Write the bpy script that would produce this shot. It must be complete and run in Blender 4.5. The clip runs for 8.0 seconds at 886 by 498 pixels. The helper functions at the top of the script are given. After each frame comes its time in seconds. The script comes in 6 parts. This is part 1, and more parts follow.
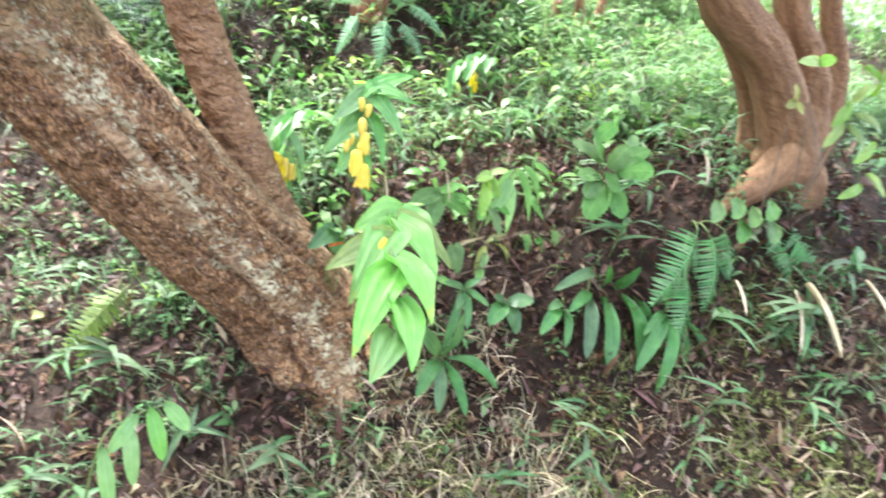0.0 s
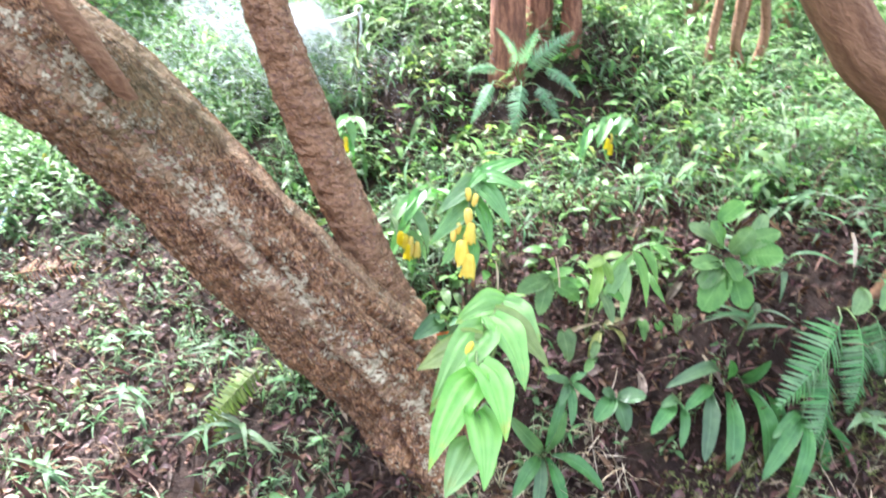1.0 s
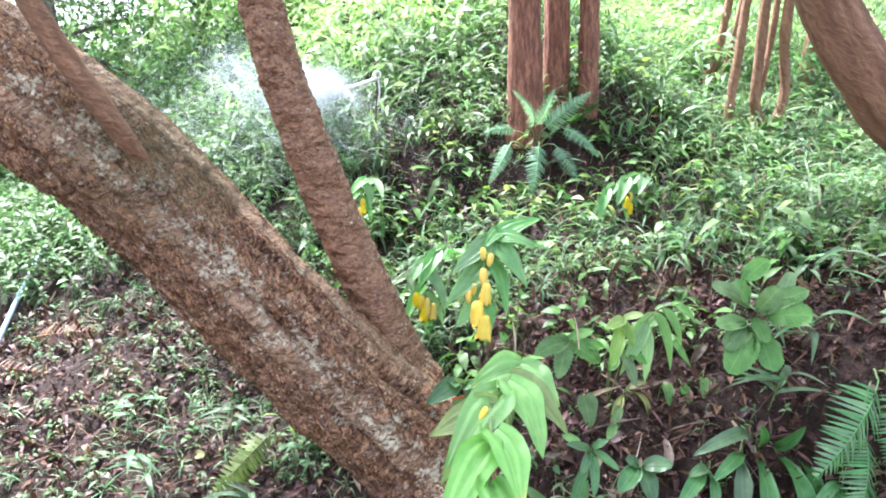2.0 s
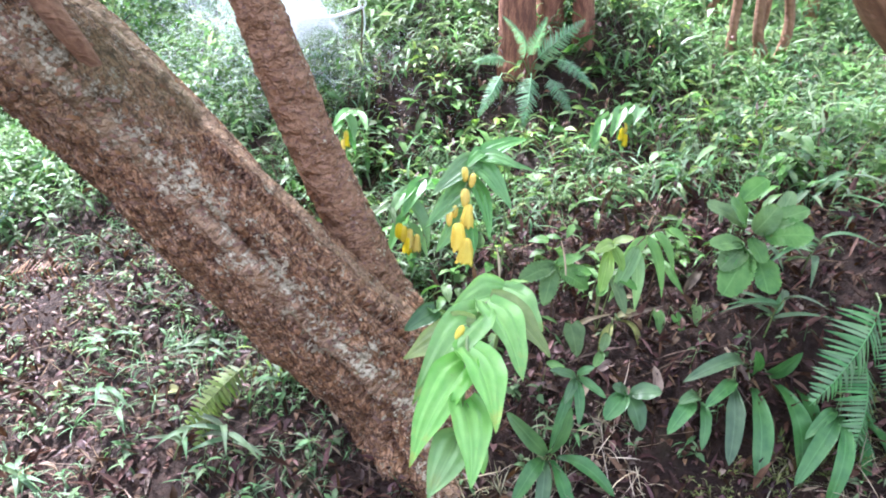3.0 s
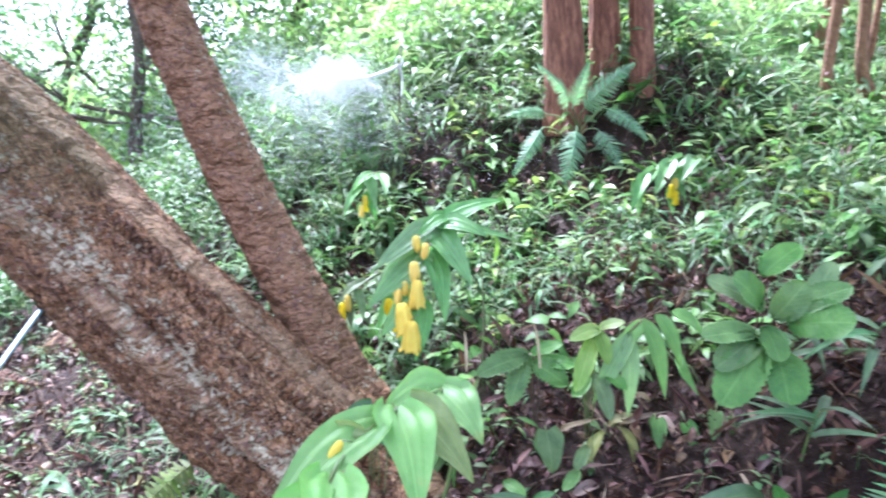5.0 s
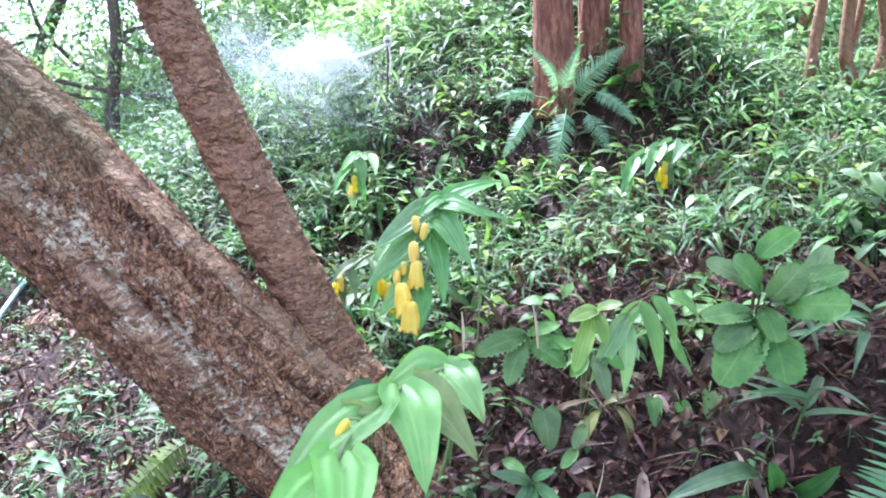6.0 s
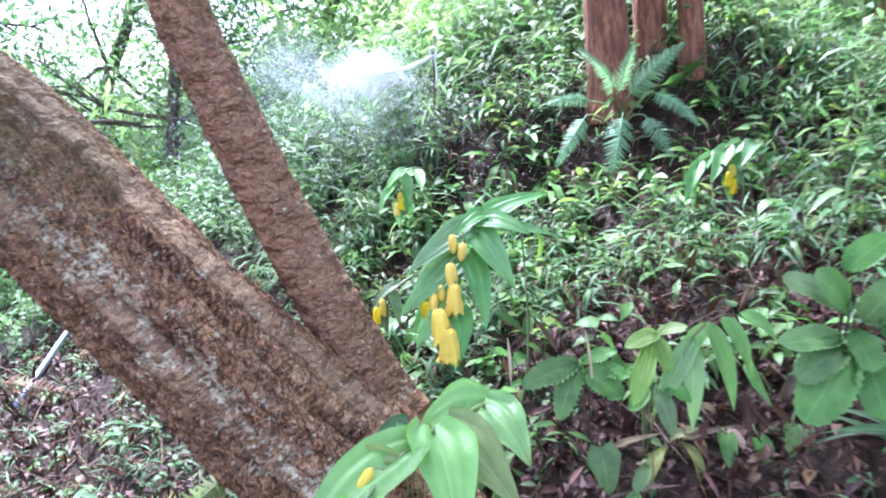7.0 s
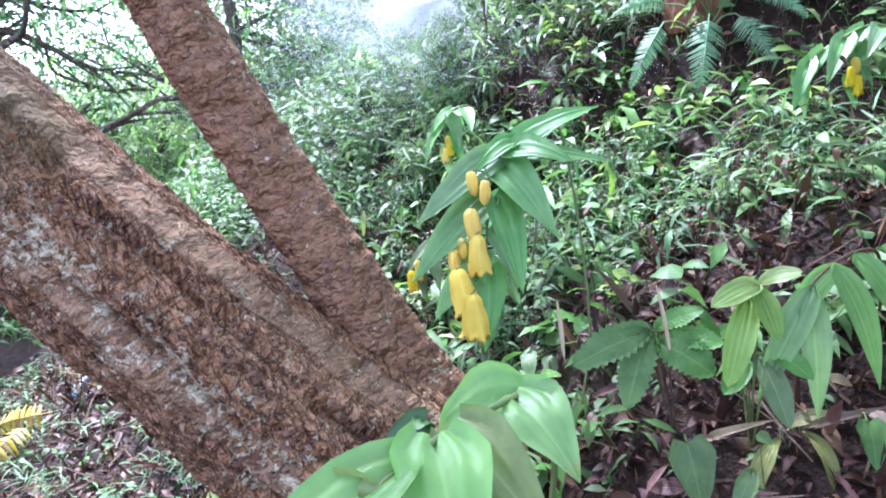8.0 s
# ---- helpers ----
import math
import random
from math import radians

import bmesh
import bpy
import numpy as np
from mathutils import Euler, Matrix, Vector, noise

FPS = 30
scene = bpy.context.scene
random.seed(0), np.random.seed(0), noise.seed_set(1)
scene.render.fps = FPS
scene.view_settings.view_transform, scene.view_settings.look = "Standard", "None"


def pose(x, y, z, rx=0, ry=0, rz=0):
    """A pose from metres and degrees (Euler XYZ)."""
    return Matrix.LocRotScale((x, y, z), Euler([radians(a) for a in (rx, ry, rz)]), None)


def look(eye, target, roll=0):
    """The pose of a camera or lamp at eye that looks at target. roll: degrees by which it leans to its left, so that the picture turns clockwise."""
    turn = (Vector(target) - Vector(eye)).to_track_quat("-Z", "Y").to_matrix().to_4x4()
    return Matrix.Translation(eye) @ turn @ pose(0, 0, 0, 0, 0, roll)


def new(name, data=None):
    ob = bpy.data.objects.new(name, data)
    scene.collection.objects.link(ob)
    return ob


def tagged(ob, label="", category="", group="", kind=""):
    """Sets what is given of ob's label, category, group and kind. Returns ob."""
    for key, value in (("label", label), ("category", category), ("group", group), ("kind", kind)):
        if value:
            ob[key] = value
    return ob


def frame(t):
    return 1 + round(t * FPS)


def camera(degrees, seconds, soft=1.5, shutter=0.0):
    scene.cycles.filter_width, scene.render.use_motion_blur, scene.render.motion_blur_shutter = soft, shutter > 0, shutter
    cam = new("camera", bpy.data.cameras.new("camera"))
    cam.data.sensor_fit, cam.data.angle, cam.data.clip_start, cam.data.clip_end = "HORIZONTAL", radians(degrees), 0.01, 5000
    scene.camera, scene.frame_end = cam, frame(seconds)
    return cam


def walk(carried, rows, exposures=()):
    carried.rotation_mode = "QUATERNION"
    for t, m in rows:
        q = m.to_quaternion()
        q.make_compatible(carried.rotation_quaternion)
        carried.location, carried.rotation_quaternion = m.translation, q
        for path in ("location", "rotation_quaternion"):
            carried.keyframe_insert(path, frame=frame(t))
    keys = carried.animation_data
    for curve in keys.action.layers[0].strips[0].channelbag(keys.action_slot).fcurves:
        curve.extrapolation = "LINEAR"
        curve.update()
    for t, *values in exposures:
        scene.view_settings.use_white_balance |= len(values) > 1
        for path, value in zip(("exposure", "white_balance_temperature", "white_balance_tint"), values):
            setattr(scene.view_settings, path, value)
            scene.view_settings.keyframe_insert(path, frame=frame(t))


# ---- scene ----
cam = camera(62.36, 8.0, soft=1.85, shutter=0.4)
PATH = [
    (0, -0.606, -0.270, 1.406, 72.413, -9.809, -27.031),
    (0.5, -0.527, -0.261, 1.506, 70.480, -6.138, -18.537),
    (1, -0.439, -0.284, 1.565, 72.496, -4.957, -13.095),
    (1.2, -0.415, -0.273, 1.571, 74.000, -5.085, -11.352),
    (2.3, -0.404, -0.245, 1.524, 77.436, -3.766, -11.688),
    (2.5, -0.397, -0.229, 1.489, 76.147, -4.647, -12.756),
    (3, -0.347, -0.202, 1.453, 74.240, -4.122, -11.317),
    (3.5, -0.113, -0.137, 1.397, 74.700, -0.519, -0.344),
    (4, -0.070, -0.039, 1.421, 74.142, 0.600, 4.770),
    (4.5, 0.018, 0.013, 1.433, 76.752, -0.910, 2.506),
    (5, 0.047, 0.013, 1.437, 78.592, -1.241, -0.265),
    (5.2, 0.041, 0.011, 1.429, 77.105, -1.946, -2.760),
    (6.3, -0.000, 0.010, 1.442, 77.441, -2.401, -1.177),
    (6.5, 0.000, 0.001, 1.450, 78.000, -2.000, 0.000),
    (7, 0.052, 0.118, 1.424, 78.220, 0.705, 2.646),
    (7.5, 0.125, 0.362, 1.359, 76.417, 4.760, 7.926),
    (8, 0.137, 0.389, 1.344, 75.376, 6.702, 9.360),
]
walk(cam, [(t, pose(*p)) for t, *p in PATH], exposures=[
    (0.0, 3.24, 5850, 7), (0.5, 3.20, 5600, 12), (1.0, 3.16, 5550, 16), (2.5, 2.78, 5420, 20), (4.0, 2.86, 5220, 23), (5.0, 2.74, 5100, 23), (6.5, 2.74, 5050, 23), (8.0, 2.55, 5000, 25)])

# ---- light ----
SUN_FROM = Vector((-0.35, 0.55, 0.95)).normalized()
world = bpy.data.worlds.new("sky")
scene.world = world
world.use_nodes = True
wt = world.node_tree
sky = wt.nodes.new("ShaderNodeTexSky")
sky.sky_type, sky.sun_disc = "NISHITA", False
sky.sun_elevation = math.asin(SUN_FROM.z)
sky.sun_rotation = math.atan2(SUN_FROM.x, SUN_FROM.y)
sky.dust_density, sky.air_density, sky.ozone_density = 4.0, 0.7, 0.3
bg = wt.nodes["Background"]
haze = wt.nodes.new("ShaderNodeHueSaturation")
haze.inputs["Saturation"].default_value = 0.45
wt.links.new(sky.outputs[0], haze.inputs["Color"])
wt.links.new(haze.outputs[0], bg.inputs[0])
bg.inputs[1].default_value = 0.17
sun = new("sun", bpy.data.lights.new("sun", "SUN"))
sun.data.energy, sun.data.angle, sun.data.color = 4.3, radians(6), (1.0, 0.95, 0.87)
sun.matrix_world = look(SUN_FROM * 50, (0, 0, 0))


# ---- materials ----
def nodes_of(name):
    m = bpy.data.materials.new(name)
    m.use_nodes = True
    nt = m.node_tree
    return m, nt, nt.nodes["Principled BSDF"]


def ramp(nt, fac, stops):
    r = nt.nodes.new("ShaderNodeValToRGB")
    while len(r.color_ramp.elements) < len(stops):
        r.color_ramp.elements.new(0.5)
    for e, (p, c) in zip(r.color_ramp.elements, stops):
        e.position, e.color = p, (*c, 1)
    nt.links.new(fac, r.inputs[0])
    return r.outputs[0]


def noise_tex(nt, vec, scale, detail=5, rough=0.6, stretch=None):
    n = nt.nodes.new("ShaderNodeTexNoise")
    n.inputs["Scale"].default_value, n.inputs["Detail"].default_value, n.inputs["Roughness"].default_value = scale, detail, rough
    if stretch:
        mp = nt.nodes.new("ShaderNodeMapping")
        mp.inputs["Scale"].default_value = stretch
        nt.links.new(vec, mp.inputs["Vector"])
        vec = mp.outputs[0]
    nt.links.new(vec, n.inputs["Vector"])
    return n.outputs["Fac"]


def math_node(nt, op, a, b=None, clamp=False):
    n = nt.nodes.new("ShaderNodeMath")
    n.operation, n.use_clamp = op, clamp
    for i, v in enumerate((a, b)):
        if v is None:
            continue
        if isinstance(v, (int, float)):
            n.inputs[i].default_value = v
        else:
            nt.links.new(v, n.inputs[i])
    return n.outputs[0]


def mix_col(nt, fac, a, b, blend="MIX"):
    n = nt.nodes.new("ShaderNodeMix")
    n.data_type, n.blend_type = "RGBA", blend
    for sock, v in ((n.inputs[0], fac), (n.inputs[6], a), (n.inputs[7], b)):
        if isinstance(v, (int, float)):
            sock.default_value = v
        elif isinstance(v, tuple):
            sock.default_value = (*v, 1)
        else:
            nt.links.new(v, sock)
    return n.outputs[2]


def bump(nt, bsdf, height, strength, distance):
    b = nt.nodes.new("ShaderNodeBump")
    b.inputs["Strength"].default_value, b.inputs["Distance"].default_value = strength, distance
    nt.links.new(height, b.inputs["Height"])
    nt.links.new(b.outputs[0], bsdf.inputs["Normal"])


def variation(nt, colour, spread_v, spread_h=0.02, sat=0.15):
    """Tone that differs from piece to piece."""
    geo, info = nt.nodes.new("ShaderNodeNewGeometry"), nt.nodes.new("ShaderNodeObjectInfo")
    r = math_node(nt, "FRACT", math_node(nt, "ADD", geo.outputs["Random Per Island"], info.outputs["Random"]))
    r2 = math_node(nt, "FRACT", math_node(nt, "MULTIPLY", r, 7.31))
    h = nt.nodes.new("ShaderNodeHueSaturation")
    nt.links.new(math_node(nt, "ADD", math_node(nt, "MULTIPLY", r2, 2 * spread_h), 0.5 - spread_h), h.inputs["Hue"])
    nt.links.new(math_node(nt, "ADD", math_node(nt, "MULTIPLY", r, 2 * spread_v), 1 - spread_v), h.inputs["Value"])
    nt.links.new(math_node(nt, "ADD", math_node(nt, "MULTIPLY", r2, 2 * sat), 1 - sat), h.inputs["Saturation"])
    nt.links.new(colour, h.inputs["Color"])
    return h.outputs[0]


def leaf_material(name, dark, light, veins=7, gloss=0.42, through_light=0.35, spread=0.3, spots=0.0, edge=None, pinnate=False):
    m, nt, p = nodes_of(name)
    uv, tc = nt.nodes.new("ShaderNodeUVMap"), nt.nodes.new("ShaderNodeTexCoord")
    sep = nt.nodes.new("ShaderNodeSeparateXYZ")
    nt.links.new(uv.outputs[0], sep.inputs[0])
    u = sep.outputs[0]
    off = math_node(nt, "ABSOLUTE", math_node(nt, "SUBTRACT", u, 0.5))
    run = math_node(nt, "SUBTRACT", sep.outputs[1], math_node(nt, "MULTIPLY", off, 0.7)) if pinnate else off
    wave = math_node(nt, "COSINE", math_node(nt, "MULTIPLY", run, 2 * math.pi * veins))
    if pinnate:
        wave = math_node(nt, "SUBTRACT", math_node(nt, "MULTIPLY", math_node(nt, "POWER", math_node(nt, "MAXIMUM", wave, 0.0), 5.0), 2.0), 1.0)
    rib = math_node(nt, "SUBTRACT", 1.0, math_node(nt, "MULTIPLY", off, 22.0), True)
    mottle = noise_tex(nt, tc.outputs["Object"], 35, 4)
    col = ramp(nt, mottle, [(0.3, dark), (0.72, light)])
    col = mix_col(nt, math_node(nt, "MULTIPLY", math_node(nt, "ADD", wave, 1.0), 0.08), col, light)
    col = mix_col(nt, math_node(nt, "MULTIPLY", rib, 0.35), col, tuple(min(1, c * 1.5 + 0.03) for c in light))
    if edge:
        e = math_node(nt, "MULTIPLY", math_node(nt, "SUBTRACT", math_node(nt, "MULTIPLY", sep.outputs[1], mottle), 0.42), 5.0, True)
        col = mix_col(nt, math_node(nt, "MULTIPLY", e, 0.7), col, edge)
    if spots:
        s = math_node(nt, "GREATER_THAN", noise_tex(nt, tc.outputs["Object"], 60, 3), 0.72)
        col = mix_col(nt, math_node(nt, "MULTIPLY", s, spots), col, (0.2, 0.11, 0.04))
    col = variation(nt, col, spread, min(0.03, spread * 0.08))
    nt.links.new(col, p.inputs["Base Color"])
    p.inputs["Roughness"].default_value = gloss
    p.inputs["Specular IOR Level"].default_value = 0.45 if gloss < 0.39 else 0.27
    bump(nt, p, math_node(nt, "ADD", math_node(nt, "MULTIPLY", wave, 0.5), math_node(nt, "MULTIPLY", mottle, 0.5)), 0.3, 0.0015)
    tr = nt.nodes.new("ShaderNodeBsdfTranslucent")
    nt.links.new(mix_col(nt, 1.0, col, (0.95, 1.0, 0.78), "MULTIPLY"), tr.inputs[0])
    mx = nt.nodes.new("ShaderNodeMixShader")
    mx.inputs[0].default_value = through_light
    nt.links.new(p.outputs[0], mx.inputs[1])
    nt.links.new(tr.outputs[0], mx.inputs[2])
    nt.links.new(mx.outputs[0], nt.nodes["Material Output"].inputs[0])
    return m


def mapped(nt, vec, scale=(1, 1, 1), turn=0.0):
    mp = nt.nodes.new("ShaderNodeMapping")
    mp.inputs["Scale"].default_value, mp.inputs["Rotation"].default_value = scale, (0, 0, turn)
    nt.links.new(vec, mp.inputs["Vector"])
    return mp.outputs[0]


def band(nt, u, middle, half):
    """1 along a strip of the trunk, fading to 0 at half its width."""
    return math_node(nt, "SUBTRACT", 1.0, math_node(nt, "MULTIPLY", math_node(nt, "ABSOLUTE", math_node(nt, "SUBTRACT", u, middle)), 1 / half), True)


def bark_material(name, deep, mid, high, lichen, lichen_at=0.67, size=1.0, turn=0.8, dash=(0.32, 1.0, 1.0), scaly=0.16):
    """Bark: short slanting flakes over lengthwise furrows, crisp spots of pale lichen."""
    m, nt, p = nodes_of(name)
    uv, tc = nt.nodes.new("ShaderNodeUVMap"), nt.nodes.new("ShaderNodeTexCoord")
    v = uv.outputs[0]
    sep = nt.nodes.new("ShaderNodeSeparateXYZ")
    nt.links.new(v, sep.inputs[0])
    warp = nt.nodes.new("ShaderNodeTexNoise")
    warp.inputs["Scale"].default_value, warp.inputs["Detail"].default_value = 22 * size, 4
    nt.links.new(v, warp.inputs["Vector"])
    add = nt.nodes.new("ShaderNodeVectorMath")
    add.operation = "MULTIPLY_ADD"
    nt.links.new(warp.outputs["Color"], add.inputs[0])
    add.inputs[1].default_value = (0.035 / size, 0.035 / size, 0)
    nt.links.new(v, add.inputs[2])
    slant = mapped(nt, mapped(nt, add.outputs[0], (1, 1, 1), turn), dash)
    flakes = noise_tex(nt, slant, 120 * size, 5, 0.62)
    grain = noise_tex(nt, v, 420 * size, 3, 0.7)
    furrow = noise_tex(nt, add.outputs[0], 24 * size, 5, 0.6, (1.8, 0.25, 1.0))
    broad = noise_tex(nt, tc.outputs["Object"], 5, 3)
    run = math_node(nt, "ADD", math_node(nt, "MULTIPLY", sep.outputs[0], 60.0 * size * math.cos(turn)), math_node(nt, "MULTIPLY", sep.outputs[1], 60.0 * size * math.sin(turn)))
    ragged = noise_tex(nt, mapped(nt, mapped(nt, v, (1, 1, 1), turn), (0.5, 1.0, 1.0)), 42 * size, 5, 0.65)
    saw = math_node(nt, "FRACT", math_node(nt, "ADD", run, math_node(nt, "MULTIPLY", ragged, 7.0)))
    h = math_node(nt, "ADD", math_node(nt, "MULTIPLY", flakes, 0.35), math_node(nt, "MULTIPLY", furrow, 0.5))
    h = math_node(nt, "ADD", h, math_node(nt, "MULTIPLY", saw, scaly))
    tone = math_node(nt, "ADD", math_node(nt, "MULTIPLY", h, 0.8), math_node(nt, "MULTIPLY", grain, 0.2))
    col = ramp(nt, tone, [(0.40, deep), (0.51, mid), (0.64, high)])
    col = mix_col(nt, math_node(nt, "MULTIPLY", broad, 0.55), col, mix_col(nt, 1.0, col, (1.0, 0.78, 0.6), "MULTIPLY"))
    patch = noise_tex(nt, tc.outputs["Object"], 9 * size, 3, 0.6)
    fine = noise_tex(nt, v, 120 * size, 4, 0.7)
    spot = math_node(nt, "ADD", math_node(nt, "MULTIPLY", patch, 0.35), math_node(nt, "MULTIPLY", fine, 0.85))
    li = math_node(nt, "MULTIPLY", math_node(nt, "SUBTRACT", spot, lichen_at), 26.0, True)
    li = math_node(nt, "MULTIPLY", li, math_node(nt, "ADD", math_node(nt, "MULTIPLY", flakes, 1.3), 0.1), True)
    col = mix_col(nt, li, col, lichen)
    nt.links.new(col, p.inputs["Base Color"])
    p.inputs["Roughness"].default_value = 0.75
    p.inputs["Specular IOR Level"].default_value = 0.35
    bump(nt, p, h, 1.0, 0.03 / size)
    return m


def cherry_bark_material(name, smooth_bands, lichen_band, moss_at=(), tint=(1, 1, 1), lichen_from=0.612):
    """Old cherry bark: ragged fibrous scales, smooth banded plates along two strips, crusts of pale lichen."""
    m, nt, p = nodes_of(name)
    uv, tc = nt.nodes.new("ShaderNodeUVMap"), nt.nodes.new("ShaderNodeTexCoord")
    v, o = uv.outputs[0], tc.outputs["Object"]
    sep = nt.nodes.new("ShaderNodeSeparateXYZ")
    nt.links.new(v, sep.inputs[0])
    u = sep.outputs[0]
    warp = nt.nodes.new("ShaderNodeTexNoise")
    warp.inputs["Scale"].default_value, warp.inputs["Detail"].default_value, warp.inputs["Roughness"].default_value = 34, 3, 0.55
    nt.links.new(v, warp.inputs["Vector"])
    add = nt.nodes.new("ShaderNodeVectorMath")
    add.operation = "MULTIPLY_ADD"
    nt.links.new(warp.outputs["Color"], add.inputs[0])
    add.inputs[1].default_value = (0.014, 0.02, 0)
    nt.links.new(v, add.inputs[2])
    w = add.outputs[0]
    fibre = noise_tex(nt, mapped(nt, mapped(nt, w, (1, 1, 1), 0.45), (1.0, 0.34, 1.0)), 190, 3, 0.6)
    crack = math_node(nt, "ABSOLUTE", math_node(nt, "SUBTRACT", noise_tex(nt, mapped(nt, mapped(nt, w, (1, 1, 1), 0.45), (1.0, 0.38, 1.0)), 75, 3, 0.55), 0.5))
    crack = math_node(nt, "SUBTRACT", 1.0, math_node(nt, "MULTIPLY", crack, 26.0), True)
    grain = noise_tex(nt, v, 700, 3, 0.7)
    broad = noise_tex(nt, o, 7, 4, 0.6)
    furrow = noise_tex(nt, w, 20, 5, 0.6, (2.0, 0.28, 1.0))
    # overlapping scales: ragged shelves of two sizes, undercut shade and lit edge painted in
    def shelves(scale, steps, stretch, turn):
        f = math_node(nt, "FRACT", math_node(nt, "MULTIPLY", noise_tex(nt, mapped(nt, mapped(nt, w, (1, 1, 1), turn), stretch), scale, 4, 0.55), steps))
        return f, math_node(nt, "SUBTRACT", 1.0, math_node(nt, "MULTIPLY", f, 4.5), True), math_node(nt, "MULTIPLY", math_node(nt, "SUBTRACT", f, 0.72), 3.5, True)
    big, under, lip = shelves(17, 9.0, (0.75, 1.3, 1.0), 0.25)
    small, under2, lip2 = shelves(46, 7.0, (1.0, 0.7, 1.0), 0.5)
    strips = None
    for middle, half in smooth_bands:
        b = band(nt, math_node(nt, "ADD", u, math_node(nt, "MULTIPLY", math_node(nt, "SUBTRACT", furrow, 0.5), 0.05)), middle, half)
        strips = b if strips is None else math_node(nt, "MAXIMUM", strips, b)
    plates = math_node(nt, "MULTIPLY", math_node(nt, "SUBTRACT", math_node(nt, "ADD", strips, math_node(nt, "MULTIPLY", noise_tex(nt, w, 26, 4, 0.6, (1.0, 0.6, 1.0)), 0.9)), 0.68), 6.0, True)
    shag = math_node(nt, "SUBTRACT", 1.0, plates)
    t = math_node(nt, "ADD", math_node(nt, "MULTIPLY", fibre, 0.55), math_node(nt, "MULTIPLY", furrow, 0.45))
    t = math_node(nt, "ADD", math_node(nt, "MULTIPLY", math_node(nt, "SUBTRACT", t, 0.5), 2.5), 0.54)
    col = ramp(nt, t, [(0.24, (0.058, 0.025, 0.011)), (0.40, (0.21, 0.102, 0.045)), (0.58, (0.355, 0.198, 0.092)), (0.82, (0.55, 0.35, 0.19))])
    col = mix_col(nt, math_node(nt, "MULTIPLY", broad, 0.6), col, mix_col(nt, 1.0, col, (1.0, 0.80, 0.64), "MULTIPLY"))
    rings = noise_tex(nt, mapped(nt, w, (0.10, 1.0, 1.0)), 330, 3, 0.6)
    flat = ramp(nt, math_node(nt, "ADD", math_node(nt, "MULTIPLY", rings, 0.5), math_node(nt, "MULTIPLY", grain, 0.5)), [(0.36, (0.21, 0.122, 0.064)), (0.5, (0.325, 0.203, 0.108)), (0.66, (0.43, 0.29, 0.165))])
    col = mix_col(nt, math_node(nt, "MULTIPLY", plates, 0.9), col, flat)
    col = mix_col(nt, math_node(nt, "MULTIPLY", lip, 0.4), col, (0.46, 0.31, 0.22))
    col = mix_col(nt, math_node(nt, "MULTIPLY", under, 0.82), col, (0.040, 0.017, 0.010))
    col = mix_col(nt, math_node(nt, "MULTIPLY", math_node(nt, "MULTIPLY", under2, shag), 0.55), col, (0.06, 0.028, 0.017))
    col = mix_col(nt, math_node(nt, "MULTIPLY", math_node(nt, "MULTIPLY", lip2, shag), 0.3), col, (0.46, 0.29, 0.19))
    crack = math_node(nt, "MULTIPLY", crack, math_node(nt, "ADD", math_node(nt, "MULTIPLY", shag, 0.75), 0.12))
    # shade inside the cracks goes into the colour as well
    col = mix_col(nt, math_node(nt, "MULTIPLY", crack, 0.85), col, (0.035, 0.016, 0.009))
    h = math_node(nt, "ADD", math_node(nt, "MULTIPLY", big, 0.30), math_node(nt, "MULTIPLY", math_node(nt, "ADD", math_node(nt, "MULTIPLY", small, 0.22), math_node(nt, "ADD", math_node(nt, "MULTIPLY", furrow, 0.5), math_node(nt, "MULTIPLY", fibre, 0.22))), math_node(nt, "ADD", math_node(nt, "MULTIPLY", shag, 0.8), 0.2)))
    h = math_node(nt, "SUBTRACT", h, math_node(nt, "MULTIPLY", crack, 0.12))
    gaps = math_node(nt, "SUBTRACT", 1.0, under)
    col = mix_col(nt, 1.0, col, tint, "MULTIPLY")
    # lichen crusts, thick along one strip, single spots elsewhere
    skew = math_node(nt, "SUBTRACT", u, math_node(nt, "MULTIPLY", sep.outputs[1], 0.02))
    crust = math_node(nt, "ADD", math_node(nt, "MULTIPLY", noise_tex(nt, v, 26, 3, 0.6, (1.0, 0.7, 1.0)), 0.45), math_node(nt, "MULTIPLY", noise_tex(nt, v, 95, 4, 0.72), 0.62))
    crust = math_node(nt, "ADD", crust, math_node(nt, "MULTIPLY", band(nt, skew, *lichen_band), 0.085))
    li = math_node(nt, "MULTIPLY", math_node(nt, "SUBTRACT", crust, lichen_from), 30.0, True)
    li = math_node(nt, "MULTIPLY", li, math_node(nt, "ADD", math_node(nt, "MULTIPLY", gaps, 0.4), 0.6), True)
    col = mix_col(nt, math_node(nt, "MULTIPLY", li, 0.9), col, ramp(nt, grain, [(0.35, (0.49, 0.41, 0.25)), (0.65, (0.78, 0.68, 0.45))]))
    h = math_node(nt, "ADD", h, math_node(nt, "MULTIPLY", li, 0.08))
    fleck = math_node(nt, "MULTIPLY", math_node(nt, "SUBTRACT", noise_tex(nt, v, 210, 3, 0.6), 0.66), 22.0, True)
    col = mix_col(nt, math_node(nt, "MULTIPLY", fleck, 0.7), col, (0.50, 0.40, 0.29))
    # moss film
    mo = math_node(nt, "MULTIPLY", math_node(nt, "SUBTRACT", noise_tex(nt, o, 6.5, 5, 0.65), 0.66), 9.0, True)
